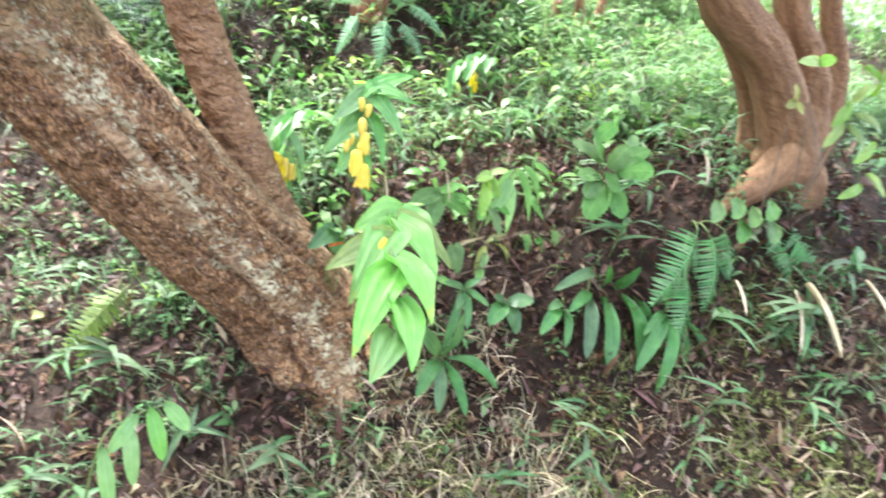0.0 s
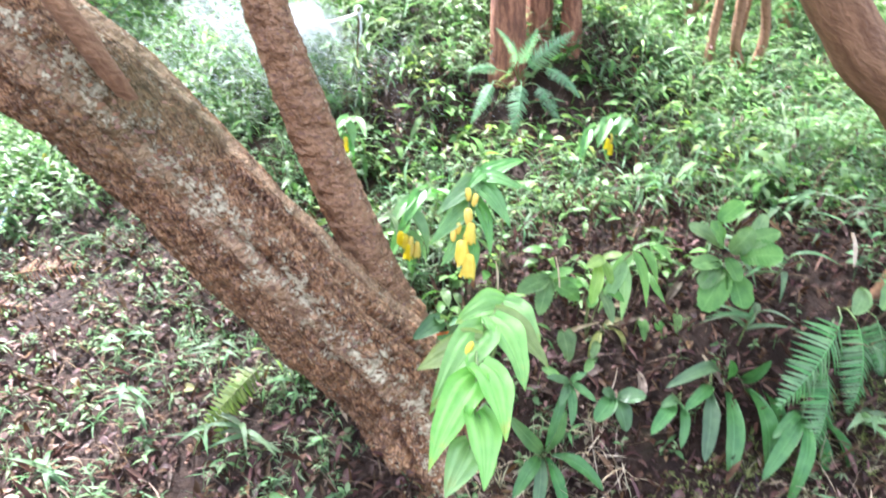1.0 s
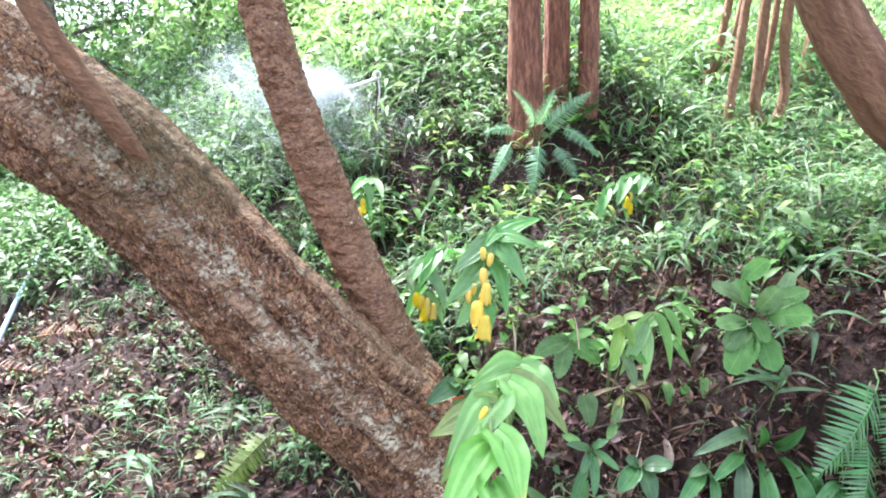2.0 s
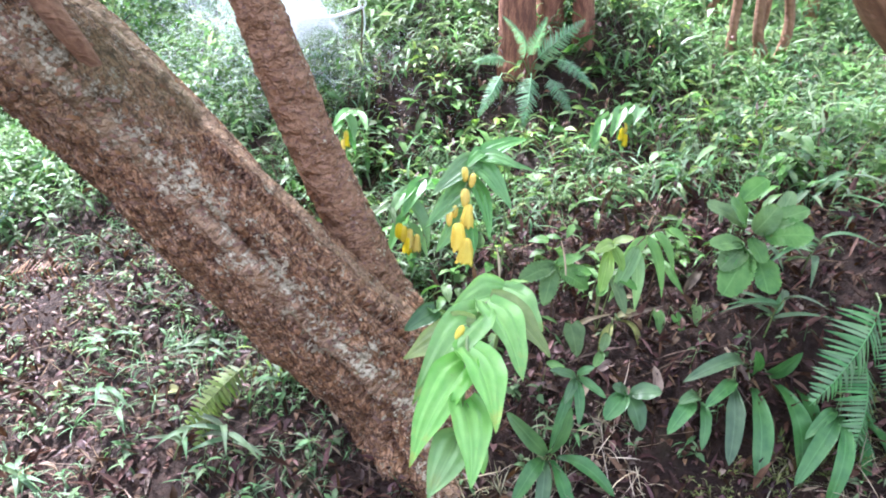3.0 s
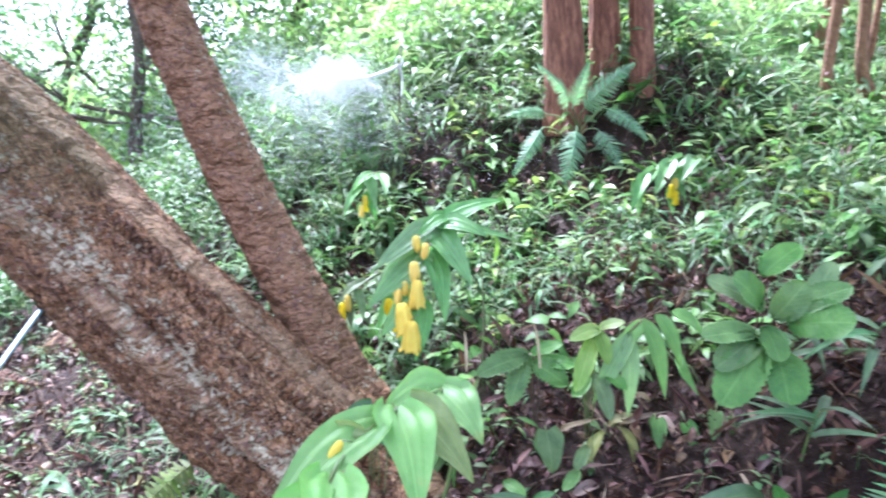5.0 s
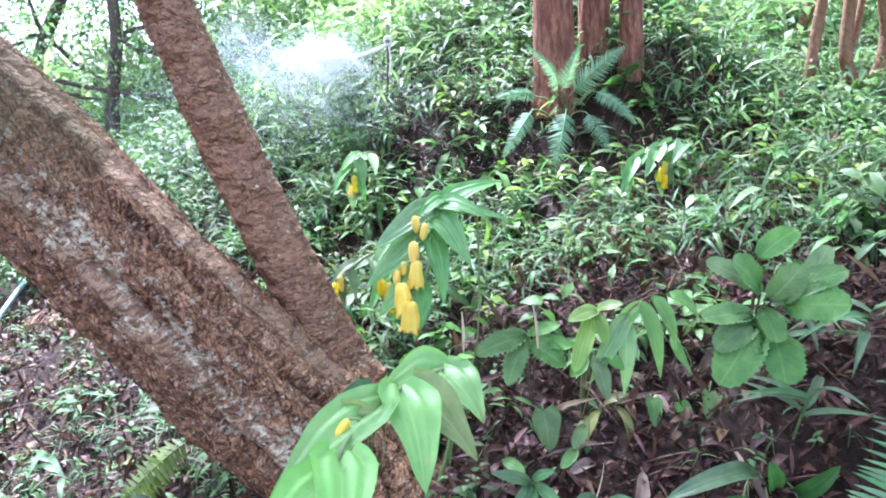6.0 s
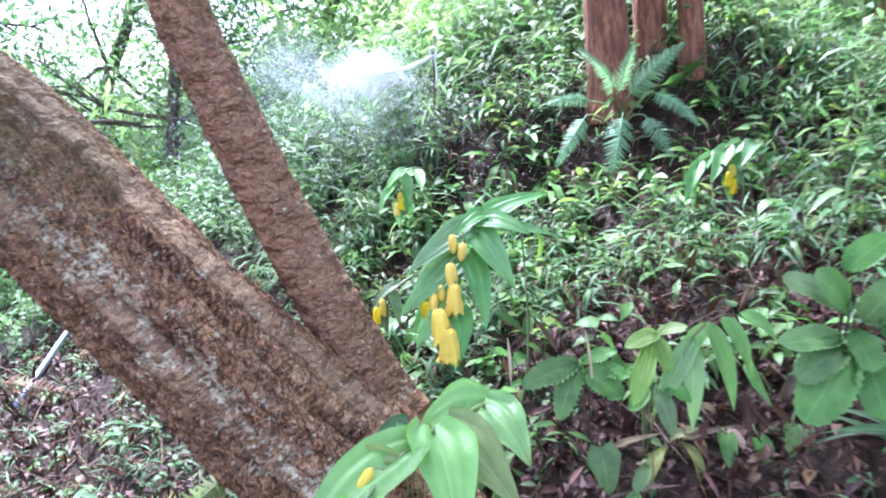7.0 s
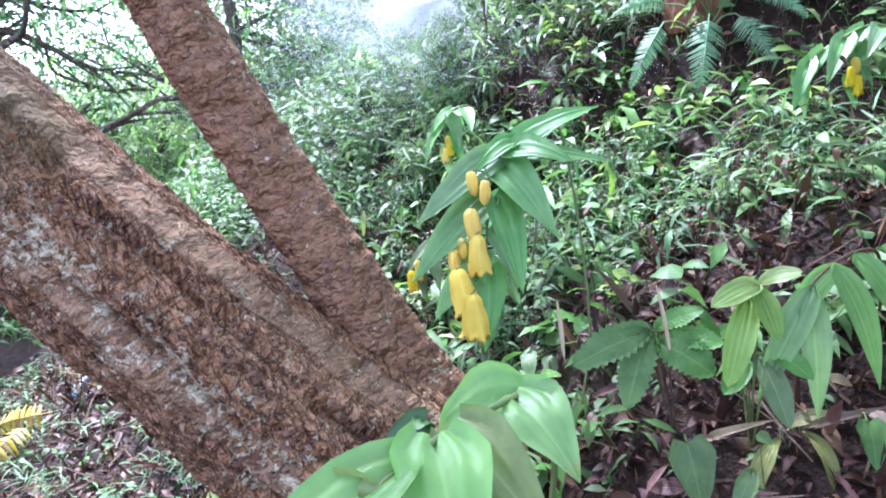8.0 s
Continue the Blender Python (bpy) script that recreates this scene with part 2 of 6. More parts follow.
    for place, reach in moss_at:
        far = nt.nodes.new("ShaderNodeVectorMath")
        far.operation = "DISTANCE"
        nt.links.new(o, far.inputs[0])
        far.inputs[1].default_value = place
        near = math_node(nt, "SUBTRACT", 1.0, math_node(nt, "MULTIPLY", far.outputs["Value"], 1 / reach), True)
        mo = math_node(nt, "ADD", mo, math_node(nt, "MULTIPLY", near, math_node(nt, "MULTIPLY", fibre, 2.2)), True)
    col = mix_col(nt, math_node(nt, "MULTIPLY", mo, 0.65), col, (0.085, 0.078, 0.028))
    nt.links.new(col, p.inputs["Base Color"])
    p.inputs["Roughness"].default_value = 0.8
    p.inputs["Specular IOR Level"].default_value = 0.18
    bump(nt, p, h, 1.0, 0.03)
    return m


def ground_material():
    m, nt, p = nodes_of("forest soil")
    tc = nt.nodes.new("ShaderNodeTexCoord")
    o = tc.outputs["Object"]
    n1, n2, n3 = noise_tex(nt, o, 3, 6), noise_tex(nt, o, 26, 6, 0.7), noise_tex(nt, o, 120, 4, 0.7)
    col = ramp(nt, n2, [(0.3, (0.010, 0.005, 0.003)), (0.5, (0.030, 0.016, 0.0095)), (0.7, (0.085, 0.05, 0.031))])
    col = mix_col(nt, math_node(nt, "MULTIPLY", n3, 0.5), col, (0.025, 0.014, 0.009))
    p.inputs["Specular IOR Level"].default_value = 0.2
    moss = math_node(nt, "MULTIPLY", math_node(nt, "SUBTRACT", n1, 0.56), 7.0, True)
    col = mix_col(nt, math_node(nt, "MULTIPLY", moss, 0.5), col, (0.06, 0.075, 0.022))
    nt.links.new(col, p.inputs["Base Color"])
    p.inputs["Roughness"].default_value = 0.75
    bump(nt, p, math_node(nt, "ADD", n2, math_node(nt, "MULTIPLY", n3, 0.6)), 1.0, 0.02)
    return m


def plain_material(name, a, b, scale=60, rough=0.5, spread=0.0, bump_d=0.001):
    m, nt, p = nodes_of(name)
    p.inputs["Specular IOR Level"].default_value = 0.5 if rough < 0.8 else 0.15
    tc = nt.nodes.new("ShaderNodeTexCoord")
    n = noise_tex(nt, tc.outputs["Object"], scale, 5)
    col = ramp(nt, n, [(0.3, a), (0.7, b)])
    if spread:
        col = variation(nt, col, spread, 0.008)
    nt.links.new(col, p.inputs["Base Color"])
    p.inputs["Roughness"].default_value = rough
    bump(nt, p, n, 0.5, bump_d)
    return m


SOIL = ground_material()
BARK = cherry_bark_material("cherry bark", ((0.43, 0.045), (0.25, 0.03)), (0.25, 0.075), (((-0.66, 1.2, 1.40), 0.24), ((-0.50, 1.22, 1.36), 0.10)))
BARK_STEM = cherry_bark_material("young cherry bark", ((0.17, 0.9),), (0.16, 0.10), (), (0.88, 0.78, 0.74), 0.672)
BARK_TAN = bark_material("smooth tan bark", (0.16, 0.082, 0.038), (0.29, 0.165, 0.082), (0.40, 0.246, 0.135), (0.45, 0.42, 0.34), 0.78, 1.0, 0.8, (0.32, 1.0, 1.0), 0.03)
BARK_RED = bark_material("stringy red bark", (0.12, 0.048, 0.026), (0.32, 0.15, 0.082), (0.46, 0.28, 0.175), (0.42, 0.36, 0.28), 0.77, 1.9, 0.0, (1.0, 0.12, 1.0), 0.0)
BARK_DARK = bark_material("dark wet bark", (0.06, 0.045, 0.034), (0.15, 0.115, 0.09), (0.27, 0.22, 0.175), (0.3, 0.3, 0.25), 0.76)
LILY = leaf_material("toad lily leaf", (0.128, 0.282, 0.082), (0.215, 0.40, 0.122), 5, 0.38, 0.35, 0.12, 0.15)
LILY_LIGHT = leaf_material("young toad lily leaf", (0.155, 0.32, 0.08), (0.25, 0.45, 0.12), 5, 0.36, 0.4, 0.12, 0.1)
LILY_PALE = leaf_material("pale toad lily leaf", (0.185, 0.43, 0.080), (0.275, 0.52, 0.12), 5, 0.36, 0.4, 0.12, 0.2, (0.42, 0.38, 0.05))
BROAD = leaf_material("broad shrub leaf", (0.085, 0.17, 0.046), (0.17, 0.285, 0.08), 8, 0.4, 0.32, 0.2, 0.3, None, True)
STRAP = leaf_material("dark glossy strap leaf", (0.045, 0.118, 0.031), (0.099, 0.205, 0.056), 3, 0.36, 0.25, 0.2, 0.1)
SASA = leaf_material("bamboo grass leaf", (0.080, 0.150, 0.062), (0.170, 0.258, 0.118), 5, 0.40, 0.40, 0.4, 0.1)
COVER = leaf_material("ground cover leaf", (0.084, 0.155, 0.058), (0.188, 0.273, 0.110), 5, 0.42, 0.40, 0.42, 0.1)
# undergrowth leaf with the hillside's sunlight put into its colour
BRIGHT = leaf_material("light-painted undergrowth leaf", (0.26, 0.41, 0.13), (0.41, 0.56, 0.22), 5, 0.42, 0.55, 0.35)
MIDGREEN = leaf_material("slope undergrowth leaf", (0.098, 0.170, 0.066), (0.194, 0.282, 0.118), 5, 0.44, 0.42, 0.4)
FERN = leaf_material("fern pinna", (0.14, 0.27, 0.13), (0.26, 0.43, 0.23), 1, 0.45, 0.35, 0.2)
BANK_FERN = leaf_material("dark green fern pinna", (0.075, 0.17, 0.06), (0.15, 0.29, 0.105), 1, 0.45, 0.35, 0.2)
CANOPY = leaf_material("tree leaf", (0.09, 0.18, 0.07), (0.18, 0.30, 0.13), 5, 0.4, 0.5, 0.35)
LITTER = leaf_material("dead brown leaf", (0.047, 0.022, 0.0142), (0.148, 0.080, 0.053), 7, 0.46, 0.12, 0.65)
LITTER_DARK = leaf_material("damp dead leaf", (0.020, 0.008, 0.0045), (0.078, 0.033, 0.018), 7, 0.7, 0.1, 0.5)
FLAKE = plain_material("bark flake", (0.10, 0.052, 0.028), (0.25, 0.142, 0.080), 45, 0.9, 0.2)
FLAKE_STEM = plain_material("thin bark flake", (0.11, 0.054, 0.030), (0.25, 0.140, 0.082), 45, 0.9, 0.15)
LITTER_PALE = leaf_material("pale dead leaf", (0.160, 0.110, 0.070), (0.29, 0.216, 0.145), 7, 0.5, 0.15, 0.5)
STRAW = plain_material("dry bamboo sheath", (0.42, 0.31, 0.17), (0.62, 0.50, 0.32), 30, 0.55, 0.2)
DEAD_FERN = leaf_material("dead fern", (0.11, 0.05, 0.024), (0.24, 0.13, 0.07), 1, 0.6, 0.2, 0.3)
YELLOW_FERN = leaf_material("yellowed fern", (0.27, 0.19, 0.03), (0.40, 0.30, 0.06), 1, 0.5, 0.3, 0.2)
LIGHT_FERN = leaf_material("yellow-green fern", (0.10, 0.15, 0.030), (0.18, 0.23, 0.05), 1, 0.5, 0.3, 0.2)
DRY_GRASS = plain_material("half dry grass", (0.16, 0.15, 0.07), (0.34, 0.31, 0.17), 30, 0.6, 0.4)
STEM = plain_material("green stem", (0.10, 0.17, 0.045), (0.2, 0.22, 0.08), 40, 0.45, 0.15)
TWIG = plain_material("brown twig", (0.06, 0.04, 0.025), (0.19, 0.13, 0.085), 50, 0.8, 0.3)
YELLOW = leaf_material("yellow petal", (0.80, 0.56, 0.02), (0.92, 0.74, 0.07), 3, 0.42, 0.3, 0.08)
POLE_BLUE = plain_material("pale blue pipe", (0.20, 0.29, 0.36), (0.33, 0.43, 0.50), 15, 0.35)
HOSE_WHITE = plain_material("white hose", (0.62, 0.62, 0.58), (0.8, 0.8, 0.77), 20, 0.4)
MOSS = leaf_material("bank moss", (0.10, 0.12, 0.03), (0.24, 0.25, 0.08), 1, 0.6, 0.3, 0.4)
YELLOWING = leaf_material("yellowing leaf", (0.26, 0.27, 0.08), (0.40, 0.39, 0.15), 5, 0.4, 0.4, 0.2)
YELLOW_GREEN = leaf_material("yellow-green leaf", (0.20, 0.31, 0.06), (0.33, 0.44, 0.12), 5, 0.36, 0.45, 0.25, 0.2)
ORANGE = plain_material("orange petal", (0.7, 0.08, 0.01), (0.8, 0.16, 0.02), 50, 0.5)


def mist_material():
    m, nt, p = nodes_of("water mist")
    p.inputs["Base Color"].default_value = (0.9, 0.93, 0.95, 1)
    p.inputs["Roughness"].default_value = 0.6
    t = nt.nodes.new("ShaderNodeBsdfTransparent")
    mx = nt.nodes.new("ShaderNodeMixShader")
    mx.inputs[0].default_value = 0.75
    nt.links.new(t.outputs[0], mx.inputs[1])
    nt.links.new(p.outputs[0], mx.inputs[2])
    nt.links.new(mx.outputs[0], nt.nodes["Material Output"].inputs[0])
    return m


MIST = mist_material()


# ---- shape tools ----
def thing(name, label, category, at=(0, 0, 0), group="", kind=""):
    ob = new(name)
    ob.empty_display_size = 0.05
    ob.location = at
    return tagged(ob, label, category, group, kind)


def mesh_of(name, verts, faces, uvs=None, material=None, smooth=True):
    me = bpy.data.meshes.new(name)
    me.from_pydata([tuple(v) for v in verts], [], faces)
    if uvs is not None:
        layer = me.uv_layers.new(name="UVMap")
        idx = np.empty(len(me.loops), np.int32)
        me.loops.foreach_get("vertex_index", idx)
        layer.data.foreach_set("uv", np.asarray(uvs, np.float32)[idx].ravel())
    if smooth:
        me.polygons.foreach_set("use_smooth", np.ones(len(me.polygons), bool))
    if material:
        me.materials.append(material)
    return me


def part(name, me, parent, label=""):
    """Links a mesh given in world coordinates as one part under a thing or a part."""
    ob = new(name, me)
    ob.parent = parent
    base, top = Vector(), parent
    while top:
        base += top.location
        top = top.parent
    ob.location = -base
    return tagged(ob, label)


PROFILES = {
    "lance": lambda v: (v ** 0.55) * ((1 - v) ** 0.75) * 1.75,
    "clasp": lambda v: min(1, 0.55 + 2.6 * v) * (1 - v ** 1.7) ** 0.95 * (1.0 if v > 0.02 else 0.75),
    "ovate": lambda v: (max(v, 0.0) ** 0.5) * ((1 - v) ** 0.62) * 1.72,
    "heart": lambda v: min(1, 0.55 + 2.4 * v) * (1 - v ** 1.4) ** 0.66,
    "round": lambda v: (max(v, 0.0) ** 0.42) * ((1 - v) ** 0.45) * 1.6,
    "acute": lambda v: (max(v, 0.0) ** 0.5) * (1 - v) ** 1.05 * 2.05,
    "strap": lambda v: min(1, 0.3 + 1.9 * v) * (1 - v ** 4) ** 0.7,
    "grass": lambda v: min(1, 0.35 + 4 * v) * (1 - v ** 1.6),
    "pinna": lambda v: (1 - v) ** 0.7 * min(1, 0.7 + 2 * v),
}


BACK = {"heart": 0.11, "clasp": 0.10, "ovate": 0.06}


def leaf_grid(nl, nw, profile, teeth=0.0):
    """A flat unit leaf: across -1..1, along 0..1."""
    f = PROFILES[profile]
    vs, us = [], []
    for i in range(nl + 1):
        v = i / nl
        w = f(v) if i < nl else 0.012
        if teeth and 0 < i < nl:
            w *= 1 + teeth * (1 if i % 2 else -1)
        for j in range(nw + 1):
            a = 2 * j / nw - 1
            vs.append((a * w, v, a))
            us.append((j / nw, v))
    fs = [(i * (nw + 1) + j, i * (nw + 1) + j + 1, (i + 1) * (nw + 1) + j + 1, (i + 1) * (nw + 1) + j) for i in range(nl) for j in range(nw)]
    return np.array(vs), fs, us


def blade(name, base, tip, width, normal=(0, -0.5, 0.8), bulge=0.15, fold=0.15, profile="clasp", material=None, nl=12, nw=6, teeth=0.0, ripple=0.0, curl=0.0):
    """One leaf from base to tip, arched along its normal, folded along its midrib."""
    base, tip, nrm = Vector(base), Vector(tip), Vector(normal)
    way = tip - base
    length = way.length
    side = way.cross(nrm).normalized()
    nrm = side.cross(way).normalized()
    vs, fs, us = leaf_grid(nl, nw, profile, teeth)
    ph = random.random() * 6
    out = []
    for x, v, a in vs:
        arch = bulge * length * 4 * v * (1 - v) * (1.15 - 0.5 * v)
        lift = fold * abs(a) * width * 0.5 * (1 - 0.5 * v) - 0.08 * width * math.cos(a * 9) * (1 - v)
        lift += ripple * width * math.sin(v * 13 + ph + (2 if a > 0 else 0)) * abs(a)
        v -= BACK.get(profile, 0.0) * abs(a) * (1 - v) ** 4
        q = base + way * v + nrm * (arch + lift) + side * (x * width * 0.5) + side * (curl * length * v * v)
        out.append(q)
    return mesh_of(name, out, fs, us, material)


def tube(name, pts, radii, material=None, sides=8, smooth_steps=6, rough=0.0):
    """A round stem through points (Catmull-Rom), closed at its ends."""
    P = [Vector(p) for p in pts]
    line, rad = [], []
    n = len(P)
    for i in range(n - 1):
        p0, p1, p2, p3 = P[max(i - 1, 0)], P[i], P[i + 1], P[min(i + 2, n - 1)]
        for k in range(smooth_steps):
            t = k / smooth_steps
            line.append(0.5 * (2 * p1 + (p2 - p0) * t + (2 * p0 - 5 * p1 + 4 * p2 - p3) * t * t + (3 * p1 - p0 - 3 * p2 + p3) * t ** 3))
            rad.append(radii[i] * (1 - t) + radii[i + 1] * t)
    line.append(P[-1])
    rad.append(radii[-1])
    vs, us, fs = [], [], []
    ref = Vector((0.3, 0.9, 0.2))
    s = 0.0
    for i, (p, r) in enumerate(zip(line, rad)):
        d = (line[min(i + 1, len(line) - 1)] - line[max(i - 1, 0)]).normalized()
        a = d.cross(ref).normalized()
        b = d.cross(a)
        if i:
            s += (p - line[i - 1]).length
        for j in range(sides + 1):
            th = 2 * math.pi * j / sides
            rr = r
            if rough:
                rr *= 1 + rough * noise.noise(Vector((math.cos(th) * 1.5, math.sin(th) * 1.5, s / max(r, 0.004) * 0.6)))
            vs.append(p + a * (math.cos(th) * rr) + b * (math.sin(th) * rr))
            us.append((th * r, s))
    w = sides + 1
    for i in range(len(line) - 1):
        for j in range(sides):
            fs.append((i * w + j, i * w + j + 1, (i + 1) * w + j + 1, (i + 1) * w + j))
    fs.append(tuple(range(w - 1))[::-1])
    k = (len(line) - 1) * w
    fs.append(tuple(range(k, k + w - 1)))
    return mesh_of(name, vs, fs, us, material)


def joined(name, pieces, material):
    """Many copies of a few templates in one mesh; pieces: (template index, 3x4 matrices)."""
    V, F, U, n = [], [], [], 0
    for (vs, fs, us), mats in pieces:
        vs, fs, us, mats = np.asarray(vs, float), np.asarray(fs, np.int64), np.asarray(us, float), np.asarray(mats, float)
        if not len(mats):
            continue
        V.append((np.einsum("nij,kj->nki", mats[:, :, :3], vs) + mats[:, None, :, 3]).reshape(-1, 3))
        F.append((fs[None] + (n + np.arange(len(mats)) * len(vs))[:, None, None]).reshape(-1, fs.shape[1]))
        U.append(np.tile(us, (len(mats), 1)))
        n += len(vs) * len(mats)
    V, F, U = np.concatenate(V), np.concatenate(F), np.concatenate(U)
    me = bpy.data.meshes.new(name)
    me.vertices.add(len(V))
    me.vertices.foreach_set("co", V.astype(np.float32).ravel())
    me.loops.add(F.size)
    me.loops.foreach_set("vertex_index", F.astype(np.int32).ravel())
    me.polygons.add(len(F))
    me.polygons.foreach_set("loop_start", np.arange(0, F.size, F.shape[1], dtype=np.int32))
    me.polygons.foreach_set("use_smooth", np.ones(len(F), bool))
    layer = me.uv_layers.new(name="UVMap")
    layer.data.foreach_set("uv", U[F.ravel()].astype(np.float32).ravel())
    me.update(calc_edges=True)
    me.materials.append(material)
    return me


def small_leaf(profile, length, width, droop, fold, nl=4, twist=0.0):
    """A low leaf template along +y, hanging towards -z at its tip."""
    vs, fs, us = leaf_grid(nl, 2, profile)
    out = []
    for x, v, a in vs:
        z = length * (0.25 * v - droop * v * v) + fold * abs(x) * width * 0.5
        out.append((x * width * 0.5 + twist * length * v * v, length * v * (1 - 0.25 * droop * v), z))
    return np.array(out), fs, us


rng = np.random.default_rng(5)


def frames_at(pos, yaw, pitch, roll, scale):
    """3x4 matrices of leaves set at pos, headed yaw, raised by pitch."""
    cy, sy, cp, sp, cr, sr = np.cos(yaw), np.sin(yaw), np.cos(pitch), np.sin(pitch), np.cos(roll), np.sin(roll)
    o = np.zeros_like(yaw)
    fwd = np.stack([-sy * cp, cy * cp, sp], -1)
    right0 = np.stack([cy, sy, o], -1)
    up0 = np.cross(right0, fwd)
    right = right0 * cr[:, None] + up0 * sr[:, None]
    up = np.cross(right, fwd)
    m = np.stack([right, fwd, up], -1) * scale[:, None, None]
    return np.concatenate([m, pos[:, :, None]], 2)


# ---- ground ----
def smooth01(t):
    t = np.clip(t, 0, 1)
    return t * t * (3 - 2 * t)


def soft_range(x, lo, hi, k=0.6):
    return lo + k * np.logaddexp(0, (x - lo) / k) - k * np.logaddexp(0, (x - hi) / k)


def ground_flat(x, y):
    """The bank without its bumps: it climbs to the back and to one side."""
    x, y = np.asarray(x, float), np.asarray(y, float)
    sx = soft_range(x, -2.2, 1.3, 0.25)
    top = 3.2 + 2.4 * smooth01((x + 2.2) / 2.2)
    sy = soft_range(y, -2.0, top)
    z = 0.235 + 0.37 * sx + 0.34 * sy
    # the eroded bank below the lilies, and the step up to the conifers
    z = z + 0.11 * smooth01((x + 0.1) / 0.3) * smooth01((y - 0.74) / 0.26) * (1 - smooth01((y - 1.35) / 0.6))
    z = z + 0.17 * smooth01((x + 0.5) / 0.5) * smooth01((1.45 - x) / 0.75) * smooth01((y - 2.2) / 0.32) + 0.08 * np.maximum(0, soft_range(y, 2.5, top) - 2.5)
    # to one side the bank levels out
    z = z - 0.16 * smooth01((x - 0.8) / 0.5) * np.maximum(0, soft_range(y, 1.9, 6.0) - 1.9)
    # mound at the foot of the tan tree
    z = z + 0.10 * np.exp(-((x - 1.02) ** 2 + (y - 1.0) ** 2) / 0.12)
    return z


def ground_z(x, y):
    z = float(ground_flat(x, y))
    p = Vector((x, y, 0))
    z += 0.030 * noise.noise(p * 2.3) + 0.018 * noise.noise(p * 7.0) + 0.011 * noise.noise(p * 19.0)
    return z


def axis_steps(lo, hi, step, far, grow=1.25):
    mid = list(np.arange(lo, hi, step))
    s, a, b = step, mid[0], mid[-1]
    left, right = [], []
    while a > -far:
        s *= grow
        a -= s
        left.append(a)
    s = step
    while b < far:
        s *= grow
        b += s
        right.append(b)
    return left[::-1] + mid + right


gx, gy = axis_steps(-2.6, 2.4, 0.025, 260), axis_steps(-0.6, 4.2, 0.025, 260)
gv = [(x, y, ground_z(x, y)) for y in gy for x in gx]
gw = len(gx)
gf = [(j * gw + i, j * gw + i + 1, (j + 1) * gw + i + 1, (j + 1) * gw + i) for j in range(len(gy) - 1) for i in range(gw - 1)]
ground = tagged(new("ground", mesh_of("ground", gv, gf, None, SOIL)), "steep bank of dark forest soil with moss", "ground", kind="structure")


def on_ground(xy, lift=0.0):
    return np.array([(x, y, ground_z(x, y) + lift) for x, y in xy])


